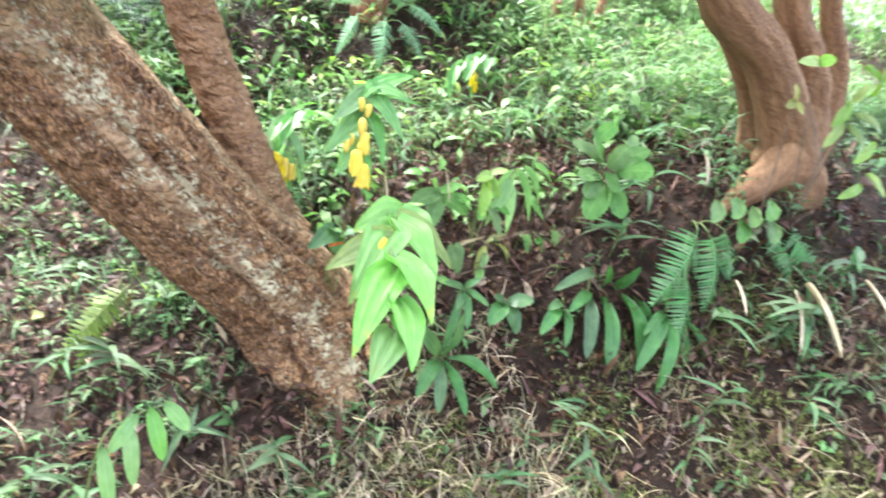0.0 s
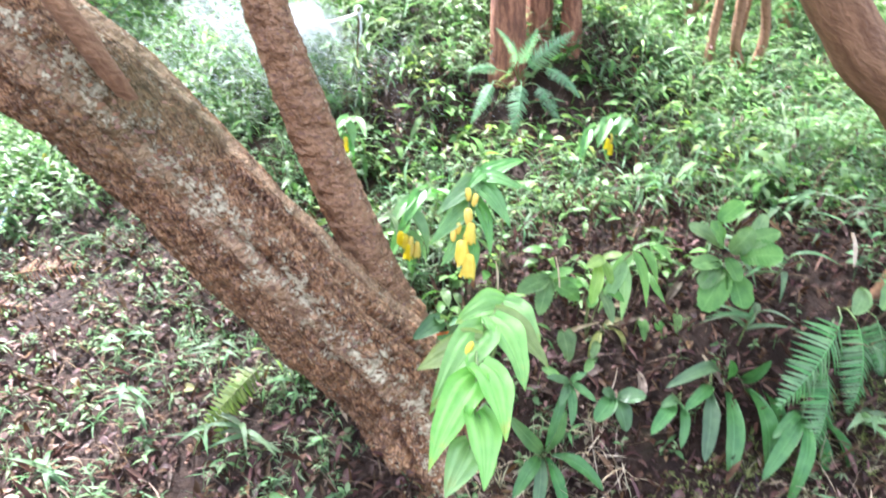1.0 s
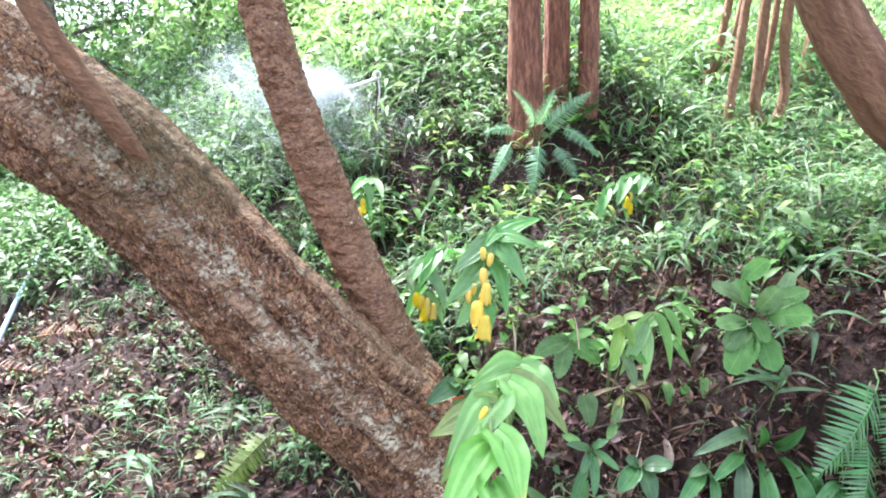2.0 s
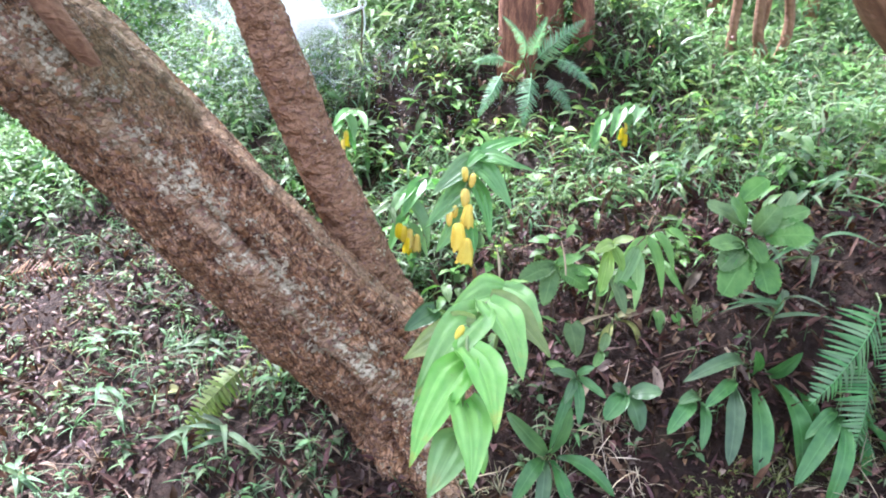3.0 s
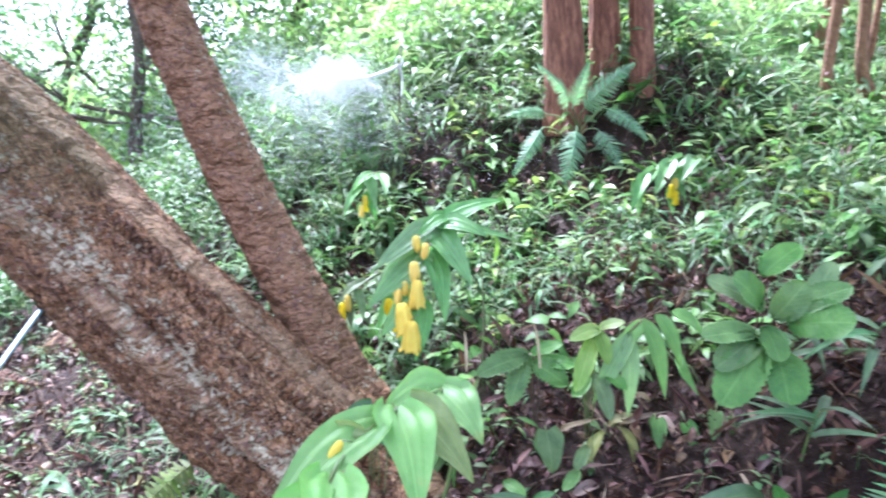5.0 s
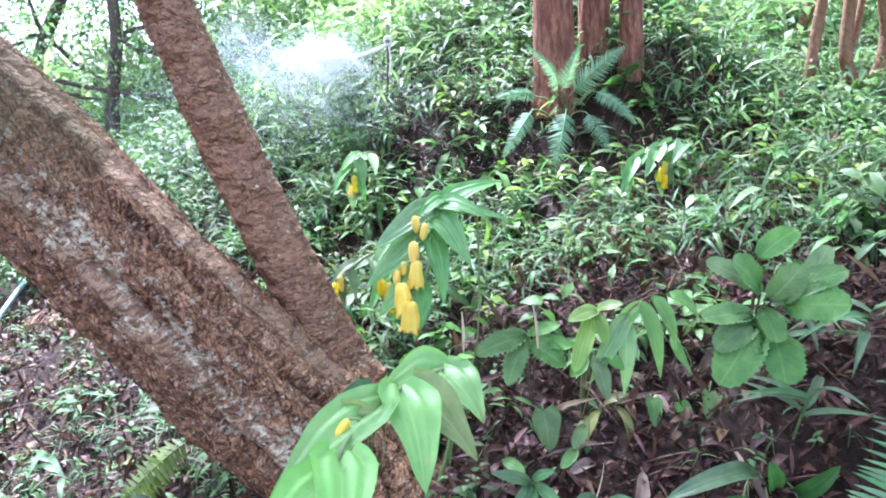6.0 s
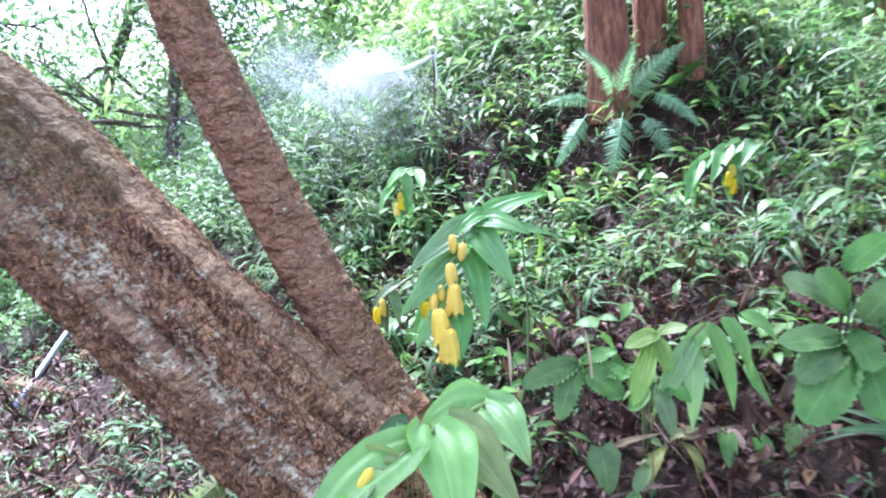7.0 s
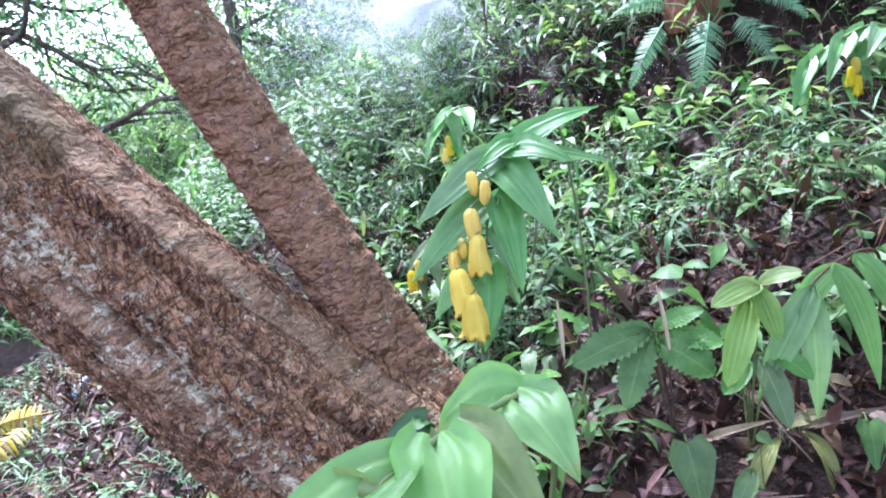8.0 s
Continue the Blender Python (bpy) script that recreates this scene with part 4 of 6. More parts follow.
def lily_main():
    ob = thing("toad_lily", "arching toad lily with yellow bell flowers and ribbed green leaves", "flowering plant", (0.10, 1.33, ground_z(0.10, 1.33)), "toad lilies")
    z0 = ground_z(0.10, 1.33)

    def hang(p):
        """The spray leans out from the bank: lower parts stand farther forward."""
        x, y, z = p
        z = 1.19 + (z - 1.19) * (0.8 if z < 1.19 else 0.72)
        return (x * 1.06, y + 0.07 + 0.3 * (z - 1.19), z)

    stem = [(0.10, 1.33, z0 - 0.02), (0.14, 1.36, z0 + 0.15)] + [hang(q) for q in ((0.115, 1.28, 1.24), (0.085, 1.25, 1.255), (0.05, 1.235, 1.235), (0.028, 1.225, 1.187), (0.021, 1.22, 1.121), (0.017, 1.215, 1.052), (0.022, 1.21, 0.988))]
    part("stem", tube("stem", stem, [0.0018, 0.0018, 0.002, 0.0022, 0.0022, 0.0022, 0.0021, 0.002, 0.0012], STEM, 7, 5), ob, "thin green arching stem")
    for base, tip, w, nrm, bul in (
        ((0.060, 1.24, 1.232), (0.160, 1.25, 1.290), 0.050, (-0.3, -0.5, 0.8), 0.10),
        ((0.050, 1.235, 1.228), (0.128, 1.19, 1.212), 0.046, (0.1, -0.6, 0.8), 0.16),
        ((0.075, 1.25, 1.215), (0.172, 1.24, 1.196), 0.032, (0, -0.4, 0.9), 0.08),
        ((0.040, 1.225, 1.215), (0.104, 1.18, 1.108), 0.052, (0.35, -0.9, 0.2), 0.13),
        ((0.032, 1.22, 1.165), (0.060, 1.185, 1.030), 0.046, (0.5, -0.9, 0.1), 0.12),
        ((0.040, 1.23, 1.225), (-0.058, 1.19, 1.135), 0.048, (-0.35, -0.8, 0.4), 0.10),
        ((0.024, 1.225, 1.160), (-0.068, 1.20, 1.052), 0.050, (-0.4, -0.9, 0.25), 0.10),
        ((0.018, 1.22, 1.085), (-0.044, 1.20, 0.994), 0.044, (-0.4, -0.9, 0.2), 0.10),
        ((0.020, 1.215, 1.060), (0.014, 1.185, 0.952), 0.042, (0.3, -0.95, 0.1), 0.10),
        ((0.060, 1.245, 1.245), (0.012, 1.20, 1.205), 0.034, (-0.2, -0.7, 0.6), 0.15)):
        part("leaf", blade("leaf", hang(base), hang(tip), w * 1.12, nrm, bul, 0.18, "clasp", LILY, 14, 8, 0, 0.02), ob)
    for node, c, ln, w, closed in (
        ((0.027, 1.222, 1.20), (0.010, 1.19, 1.194), 0.034, 0.017, True), ((0.027, 1.222, 1.20), (0.027, 1.185, 1.180), 0.034, 0.017, True),
        ((0.022, 1.22, 1.165), (0.008, 1.18, 1.137), 0.044, 0.023, True), ((0.020, 1.218, 1.12), (0.015, 1.175, 1.096), 0.052, 0.028, False),
        ((0.018, 1.217, 1.11), (-0.006, 1.20, 1.098), 0.03, 0.015, True), ((0.018, 1.217, 1.10), (-0.018, 1.20, 1.080), 0.034, 0.017, True),
        ((0.017, 1.214, 1.075), (-0.009, 1.165, 1.050), 0.056, 0.036, False), ((0.018, 1.212, 1.04), (0.007, 1.16, 1.016), 0.056, 0.034, False)):
        add_bell(ob, hang(node), hang(c), ln * 0.92, w, closed, (random.uniform(-0.1, 0.1), random.uniform(0.0, 0.15)))


def lily_front():
    """The pale lily that hangs out over the path."""
    ob = thing("toad_lily", "large pale green toad lily with drooping ribbed leaves, no open flowers", "flowering plant", (0.05, 1.16, ground_z(0.05, 1.16)), "toad lilies")
    z0 = ground_z(0.05, 1.16)
    stem = [(0.05, 1.16, z0 - 0.02), (0.085, 1.17, z0 + 0.14), (0.082, 1.13, 0.985), (0.056, 1.075, 1.0), (-0.005, 0.965, 1.015), (-0.055, 0.875, 1.005), (-0.077, 0.795, 0.993), (-0.093, 0.735, 0.948), (-0.105, 0.705, 0.895)]
    part("stem", tube("stem", stem, [0.004, 0.004, 0.0038, 0.0036, 0.0034, 0.003, 0.0027, 0.0023, 0.0015], STEM, 7, 5), ob, "arching pale green stem")
    for base, tip, w, nrm, bul, fresh in (
        ((0.064, 1.09, 0.995), (-0.034, 1.105, 0.945), 0.062, (-0.3, -0.7, 0.65), 0.2, 1),
        ((0.058, 1.08, 0.998), (0.120, 1.000, 0.948), 0.060, (0.3, -0.7, 0.65), 0.15, 1),
        ((0.075, 1.12, 0.99), (0.108, 1.075, 1.022), 0.022, (0.1, -0.5, 0.85), 0.10, 1),
        ((0.010, 0.99, 1.010), (0.102, 0.905, 0.940), 0.058, (0.3, -0.7, 0.65), 0.13, 0),
        ((-0.005, 0.965, 1.015), (0.032, 0.835, 0.930), 0.066, (0.3, -0.7, 0.65), 0.15, 1),
        ((-0.030, 0.92, 1.010), (-0.160, 0.775, 0.925), 0.062, (-0.35, -0.7, 0.62), 0.14, 1),
        ((-0.045, 0.89, 1.004), (-0.150, 0.93, 0.930), 0.050, (-0.4, -0.65, 0.62), 0.14, 0),
        ((-0.072, 0.81, 0.995), (-0.062, 0.662, 0.940), 0.062, (0.25, -0.6, 0.75), 0.15, 1),
        ((-0.080, 0.785, 0.985), (-0.172, 0.700, 0.868), 0.056, (-0.55, -0.6, 0.55), 0.13, 1),
        ((-0.093, 0.735, 0.950), (-0.100, 0.630, 0.876), 0.054, (0.2, -0.8, 0.55), 0.14, 1),
        ((-0.098, 0.725, 0.93), (-0.062, 0.700, 0.850), 0.044, (0.5, -0.75, 0.3), 0.12, 1),
        ((-0.102, 0.712, 0.905), (-0.150, 0.668, 0.838), 0.048, (-0.35, -0.85, 0.35), 0.12, 1)):
        part("leaf", blade("leaf", base, tip, w * 1.4, nrm, bul, 0.14, "clasp", LILY_PALE if fresh else YELLOW_GREEN, 16, 8, 0, 0.035), ob)
    add_bell(ob, (-0.05, 0.88, 1.005), (-0.067, 0.866, 1.0), 0.034, 0.014, True, (0.3, 0.6))
    add_bell(ob, (-0.075, 0.81, 0.99), (-0.089, 0.80, 0.968), 0.036, 0.014, True, (0.3, 0.5))
    add_bell(ob, (-0.09, 0.74, 0.95), (-0.085, 0.715, 0.925), 0.034, 0.014, True)


def lily_small(root, nodes, leaf_len, leaf_w, flowers=0, material=None, category="flowering plant", label="", seed=1, bell_len=0.036):
    """A smaller arching lily: leaves hang to both sides along the stem, bells below it."""
    r = random.Random(seed)
    material = material or LILY
    root = (root[0], root[1], ground_z(root[0], root[1]))
    ob = thing("toad_lily", label, category, root, "toad lilies")
    pts = [Vector(root) - Vector((0, 0, 0.02))] + [Vector(p) for p in nodes]
    part("stem", tube("stem", pts, [0.0025] * (len(pts) - 1) + [0.001], STEM, 6, 5), ob)
    k = 0
    for a, b in zip(pts[1:], pts[2:]):
        for f in (0.15, 0.6):
            p = a.lerp(b, f)
            d = (b - a).normalized()
            sgn = 1 if k % 2 else -1
            side = Vector((sgn, 0, 0)) if abs(d.x) < 0.8 else Vector((0, -sgn * 0.6, -0.2))
            tip = p + (d * 0.55 + side * 0.55 + Vector((0, -0.15, -0.45))).normalized() * leaf_len * r.uniform(0.85, 1.15)
            part("leaf", blade("leaf", p, tip, leaf_w * r.uniform(0.85, 1.1), (side.x * 0.4, -0.5, 0.75), r.uniform(0.1, 0.2), 0.16, "clasp", material, 9, 4), ob)
            k += 1
    end = pts[-1]
    part("leaf", blade("leaf", end, end + Vector((0.01, -0.02, -leaf_len * 0.8)), leaf_w * 0.8, (0, -1, 0.2), 0.1, 0.16, "clasp", material, 9, 4), ob)
    for i in range(flowers):
        a = pts[-1].lerp(pts[-2], 0.1 + 0.7 * i / max(1, flowers))
        add_bell(ob, a, a + Vector((r.uniform(-0.025, 0.025), -0.025, -0.022)), bell_len, bell_len * 0.55, i > flowers * 0.6)
    return ob


def lily_right():
    ob = thing("toad_lily", "young toad lily sprig with five hanging bright leaves", "plant", (0.45, 1.24, ground_z(0.45, 1.24)), "toad lilies")
    z0 = ground_z(0.45, 1.24)
    out = lambda p: tuple(e + 1.17 * (c - e) for c, e in zip(p, (0.02, 0.02, 1.44)))
    part("stem", tube("stem", [(0.45, 1.24, z0 - 0.02), (0.455, 1.22, z0 + 0.08)] + [out(q) for q in ((0.378, 1.01, 1.135), (0.365, 1.0, 1.155), (0.335, 0.995, 1.146), (0.30, 0.985, 1.115))], [0.0018] * 5 + [0.001], TWIG, 6, 5), ob, "thin reddish stem")
    for base, tip, w, nrm, bul in (
        ((0.372, 1.0, 1.155), (0.424, 0.985, 1.116), 0.030, (0.2, -0.5, 0.8), 0.18), ((0.350, 1.0, 1.152), (0.386, 0.965, 1.076), 0.032, (0.4, -0.8, 0.4), 0.13),
        ((0.332, 0.995, 1.146), (0.364, 0.955, 1.030), 0.034, (0.4, -0.9, 0.2), 0.11), ((0.312, 0.99, 1.125), (0.312, 0.955, 1.002), 0.032, (0.0, -1, 0.1), 0.10),
        ((0.318, 0.99, 1.13), (0.258, 0.965, 1.017), 0.034, (-0.4, -0.9, 0.2), 0.12), ((0.345, 1.01, 1.14), (0.300, 1.03, 1.06), 0.03, (-0.4, -0.6, 0.5), 0.12)):
        tip = tuple(b + 0.9 * (c - b) for b, c in zip(base, tip))
        part("leaf", blade("leaf", out(base), out(tip), w * 1.25, nrm, bul, 0.14, "acute", LILY_LIGHT, 12, 6), ob)


lily_main()
lily_front()
lily_right()
lily_small((0.02, 1.76), [(0.06, 1.74, 1.06), (0.03, 1.71, 1.10), (-0.02, 1.70, 1.08), (-0.04, 1.67, 1.01), (-0.03, 1.66, 0.95)], 0.12, 0.05, 6, None, "flowering plant", "toad lily with a cluster of yellow bells behind the trunk", 2, 0.044)
lily_small((-0.08, 2.28), [(-0.10, 2.26, 1.20), (-0.15, 2.22, 1.22), (-0.175, 2.20, 1.19), (-0.178, 2.19, 1.13)], 0.10, 0.045, 3, None, "flowering plant", "small toad lily with drooping yellow bells on the bank", 3)
lily_small((-0.02, 1.72), [(-0.06, 1.70, 1.02), (-0.11, 1.66, 1.03), (-0.15, 1.62, 0.99)], 0.08, 0.03, 2, COVER, "flowering plant", "small toad lily with narrow leaves and one open bell", 4)
lily_small((0.78, 1.99), [(0.76, 1.97, 1.28), (0.70, 1.94, 1.31), (0.62, 1.92, 1.28), (0.56, 1.91, 1.24)], 0.11, 0.045, 0, None, "flowering plant", "toad lily with broad grey-green leaves on the slope", 5)
lily_small((0.70, 2.02), [(0.69, 1.99, 1.29), (0.67, 1.95, 1.29), (0.655, 1.93, 1.22)], 0.08, 0.036, 3, None, "flowering plant", "toad lily with two yellow bells on the slope", 6)
lily_small((-1.22, 3.05), [(-1.23, 3.02, 0.92), (-1.27, 3.0, 0.95), (-1.30, 2.99, 0.84)], 0.12, 0.05, 3, None, "flowering plant", "toad lily with yellow bells beyond the trunk", 7)


# ---- other plants that stand out ----
def frond_mesh(name, base, tip, width, normal, bulge, pairs=20, material=None):
    """A feather of narrow pinnae on both sides of an arched midrib."""
    base, tip, nrm = Vector(base), Vector(tip), Vector(normal)
    way = tip - base
    L = way.length
    side = way.cross(nrm).normalized()
    nrm = side.cross(way).normalized()
    at = lambda v: base + way * v + nrm * (bulge * L * 4 * v * (1 - v))
    vs, us, fs = [], [], []
    for i in range(pairs):
        v = 0.12 + 0.87 * i / pairs
        w = width * 0.5 * min(1, 0.55 + 1.6 * v) * (1 - v ** 2.2) + 0.004
        c = L / pairs * (0.42 if material is DEAD_FERN else 0.85)
        d = (at(min(1, v + 0.02)) - at(v)).normalized()
        for s in (-1, 1):
            w *= random.uniform(0.93, 1.06)
            o = at(v)
            n0 = len(vs)
            dirn = (side * s * 0.93 + d * 0.36 - nrm * random.uniform(0.05, 0.5) + d * random.uniform(-0.12, 0.12)).normalized()
            for k, (q, h) in enumerate(((0.0, 0.5), (0.3, 0.55), (0.6, 0.42), (0.85, 0.22), (1.0, 0.03))):
                m = o + dirn * (w * q) - nrm * (0.25 * w * q * q)
                vs += [m - d * (c * h * 0.8), m + nrm * (c * 0.1), m + d * (c * h * 0.8)]
                us += [(0, q), (0.5, q), (1, q)]
            for k in range(4):
                a = n0 + 3 * k
                fs += [(a, a + 1, a + 4, a + 3), (a + 1, a + 2, a + 5, a + 4)]
    n0 = len(vs)
    for i in range(13):
        v = i / 12
        p = at(v)
        for a, b in ((-1, 0), (1, 0), (0, 1)):
            vs.append(p + side * (a * 0.0016 * (1.1 - v)) + nrm * (b * 0.002))
            us.append((0.5, v))
    for i in range(12):
        for j in range(3):
            fs.append((n0 + 3 * i + j, n0 + 3 * i + (j + 1) % 3, n0 + 3 * i + 3 + (j + 1) % 3, n0 + 3 * i + 3 + j))
    return mesh_of(name, vs, fs, us, material or FERN)


def fern(root, tips, width, label, crown=0.01, arch=0.12):
    z = ground_z(*root)
    r0 = Vector((*root, z))
    ob = thing("fern", label, "fern", r0, "ferns")
    for t in tips:
        t = Vector(t)
        nrm = Vector((0, -0.9, 0.45)) + (t - r0) * 0.3
        part("frond", frond_mesh("frond", r0 + Vector((0, 0, crown)), t, width * random.uniform(0.85, 1.1), nrm, arch * random.uniform(0.8, 1.5), 32), ob)


def loose_fern(root, rows, label, material=None):
    """A fern whose fronds leave the ground at places of their own."""
    r0 = Vector((*root, ground_z(*root)))
    ob = thing("fern", label, "fern", r0, "ferns")
    for base, tip, width, arch in rows:
        base, tip = Vector(base), Vector(tip)
        f = part("frond", frond_mesh("frond", base, tip, width, Vector((0, -0.9, 0.45)) + (tip - base) * 0.3, arch, 30 if material is None else 22, material), ob)
        part("stalk", tube("stalk", [r0 - Vector((0, 0, 0.01)), r0.lerp(base, 0.6) + Vector((0, 0.01, 0.01)), base], [0.003, 0.0025, 0.002], STEM, 5, 4), f, "thin frond stalk")


loose_fern((0.47, 2.36), [((0.368, 2.3, 1.365), (0.272, 2.21, 1.22), 0.06, 0.12), ((0.473, 2.3, 1.372), (0.425, 2.19, 1.185), 0.098, 0.10), ((0.532, 2.3, 1.365), (0.60, 2.2, 1.245), 0.075, 0.12), ((0.552, 2.3, 1.428), (0.668, 2.2, 1.335), 0.06, 0.16)], "fern with hanging pale fronds below the red trunks")
loose_fern((0.50, 2.38), [((0.483, 2.31, 1.41), (0.618, 2.21, 1.562), 0.09, 0.14), ((0.439, 2.31, 1.415), (0.322, 2.2, 1.55), 0.055, 0.22), ((0.456, 2.31, 1.424), (0.482, 2.22, 1.562), 0.06, 0.16), ((0.379, 2.3, 1.405), (0.245, 2.24, 1.395), 0.05, 0.2)], "fern with pale fronds reaching up round the trunks")

loose_fern((0.80, 0.97), [((0.745, 0.900, 1.040), (0.550, 0.800, 0.888), 0.135, 0.10), ((0.830, 0.900, 1.042), (0.816, 0.830, 0.936), 0.11, 0.10), ((0.716, 0.880, 0.941), (0.640, 0.780, 0.804), 0.12, 0.12), ((0.790, 0.905, 1.030), (0.735, 0.810, 0.860), 0.11, 0.14)], "green fern hanging at the foot of the tan tree", BANK_FERN)
loose_fern((0.93, 0.93), [((1.018, 0.880, 1.053), (1.146, 0.780, 0.885), 0.10, 0.12), ((0.968, 0.880, 1.045), (1.001, 0.800, 0.941), 0.08, 0.12)], "green fern with lacy fronds over the bare bank", BANK_FERN)


def leafy(name, label, category, root, leaves, material, profile, stem_r=0.002, stem_mat=None, group="", teeth=0.0, bulge=0.1, fold=0.12, size=1.0, trim=1.0):
    """A plant of a few large leaves, each on its own stalk from the root; leaves: base, tip, width, normal."""
    z = ground_z(*root)
    r0 = Vector((*root, z))
    ob = thing(name, label, category, r0, group)
    for base, tip, w, nrm in leaves:
        base, tip, w = [tuple(e + size * (c - e) for c, e in zip(q, (0.02, 0.02, 1.44))) for q in (base, tip)] + [w * size * trim]
        tip = tuple(b + trim * (c - b) for b, c in zip(base, tip))
        lf = part("leaf", blade("leaf", base, tip, w * (0.95 if teeth else 1.0), nrm, bulge * random.uniform(0.6, 1.4), fold, profile, material, 22 if teeth else 14, 6, teeth * 0.9, 0.03), ob)
        mid = r0.lerp(Vector(base), 0.6) + Vector((random.uniform(-0.01, 0.01), 0, 0.02))
        part("stalk", tube("stalk", [r0 - Vector((0, 0, 0.01)), mid, base], [stem_r, stem_r * 0.8, stem_r * 0.6], stem_mat or STEM, 5, 4), lf, "thin leaf stalk")
    return ob


front = (0.05, -0.6, 0.75)
leafy("shrub", "low shrub with large toothed broad green leaves", "shrub", (0.57, 1.16), [
    ((0.509, 1.02, 1.16), (0.458, 1.0, 1.207), 0.062, (0, -0.7, 0.7)), ((0.545, 1.0, 1.139), (0.612, 0.95, 1.158), 0.082, (0.1, -0.7, 0.7)), ((0.525, 0.98, 1.104), (0.521, 0.925, 1.05), 0.082, (0.15, -0.8, 0.55)),
    ((0.496, 0.98, 1.113), (0.430, 0.93, 1.045), 0.074, (-0.2, -0.8, 0.5)), ((0.497, 1.0, 1.127), (0.408, 0.96, 1.131), 0.046, (-0.1, -0.6, 0.8)), ((0.496, 0.99, 1.122), (0.427, 0.95, 1.09), 0.052, (-0.1, -0.7, 0.6)),
    ((0.508, 0.99, 1.138), (0.512, 0.945, 1.103), 0.05, (0.1, -0.85, 0.5)), ((0.528, 1.01, 1.145), (0.563, 1.0, 1.202), 0.056, (0.1, -0.75, 0.6)), ((0.541, 1.02, 1.148), (0.624, 0.99, 1.198), 0.052, (0.1, -0.6, 0.8)),
    ((0.521, 1.03, 1.149), (0.441, 1.05, 1.192), 0.05, (-0.1, -0.6, 0.8)), ((0.535, 1.08, 1.19), (0.60, 1.10, 1.235), 0.05, (0.1, -0.5, 0.85)), ((0.573, 1.02, 1.153), (0.626, 1.05, 1.22), 0.045, (0.2, -0.6, 0.8))],
    BROAD, "round", 0.0022, TWIG, "", 0.07, 0.08, 0.12)
for x, y, z, s in ((0.235, 1.14, 0.875, 0.062), (0.402, 1.10, 0.93, 0.036), (0.529, 1.1, 0.92, 0.034), (0.457, 1.12, 0.915, 0.035), (0.503, 1.12, 0.935, 0.035)):
    tip = (x + random.uniform(-0.015, 0.02), y - 0.03, z - s * 0.5)
    leafy("seedling", "seedling with a single heart-shaped green leaf", "plant", (x + 0.01, y + 0.04), [((x, y, z + s * 0.5), tip, s * 0.9, (0.1, -0.85, 0.5))], BROAD, "heart", 0.0014, None, "seedlings")
leafy("shrub", "low shrub with toothed broad leaves below the flowers", "shrub", (0.235, 1.24), [
    ((0.206, 1.2, 1.011), (0.174, 1.15, 0.943), 0.054, (-0.3, -0.8, 0.5)), ((0.216, 1.19, 1.005), (0.268, 1.15, 0.98), 0.06, (0.2, -0.8, 0.6)), ((0.202, 1.2, 1.015), (0.117, 1.16, 0.993), 0.058, (-0.2, -0.7, 0.7)),
    ((0.216, 1.21, 1.015), (0.266, 1.2, 1.038), 0.034, (0, -0.6, 0.8)), ((0.227, 1.2, 1.004), (0.282, 1.17, 1.007), 0.042, (0.1, -0.6, 0.8))],
    BROAD, "ovate", 0.0018, TWIG, "", 0.13, 0.1)
leafy("seedling", "young plant with yellow-green insect-bitten leaves", "plant", (0.315, 1.2), [
    ((0.314, 1.16, 1.076), (0.262, 1.13, 1.066), 0.034, front), ((0.314, 1.16, 1.072), (0.325, 1.12, 1.03), 0.032, front), ((0.306, 1.16, 1.061), (0.271, 1.1, 0.99), 0.038, front), ((0.321, 1.17, 1.076), (0.356, 1.15, 1.092), 0.026, front)], YELLOW_GREEN, "ovate", 0.0012, None, "seedlings")
leafy("seedling", "young plant with dark pointed leaves under the lily sprig", "plant", (0.31, 1.18), [
    ((0.309, 1.14, 1.005), (0.327, 1.09, 0.948), 0.036, front), ((0.297, 1.14, 0.999), (0.267, 1.1, 0.982), 0.032, front), ((0.322, 1.15, 1.006), (0.352, 1.1, 0.995), 0.032, front)], BROAD, "ovate", 0.0012, None, "seedlings")
for x, y, z, dx, dz, w in ((0.289, 1.08, 0.908, -0.022, -0.024, 0.026), (0.274, 1.06, 0.876, -0.028, -0.016, 0.025), (0.161, 1.06, 0.856, 0.03, -0.006, 0.027), (0.306, 1.08, 0.94, -0.02, 0.02, 0.021)):
    leafy("seedling", "seedling with a single oval green leaf on the bank", "plant", (x + 0.005, y + 0.03), [((x, y, z), (x + dx, y - 0.03, z + dz), w, front)], BROAD, "ovate", 0.001, None, "seedlings")
leafy("seedling", "sprig of dark rounded leaves at the fork of the trunk", "plant", (-0.05, 1.17), [((-0.055, 1.15, 0.935), (-0.118, 1.13, 0.899), 0.05, front), ((-0.06, 1.15, 0.935), (-0.065, 1.12, 0.94), 0.03, front), ((-0.03, 1.15, 0.93), (-0.015, 1.13, 0.935), 0.034, front), ((-0.05, 1.15, 0.9), (-0.03, 1.13, 0.88), 0.04, front)], STRAP, "heart", 0.0014)
ob = thing("seedling", "small arching shoot with five oval bright leaves", "plant", (-0.56, 0.93, ground_z(-0.56, 0.93)))
part("stem", tube("stem", [(-0.56, 0.93, ground_z(-0.56, 0.93) - 0.02), (-0.52, 0.93, 0.60), (-0.47, 0.93, 0.655), (-0.41, 0.925, 0.68)], [0.002, 0.002, 0.0017, 0.001], STEM, 6, 5), ob)
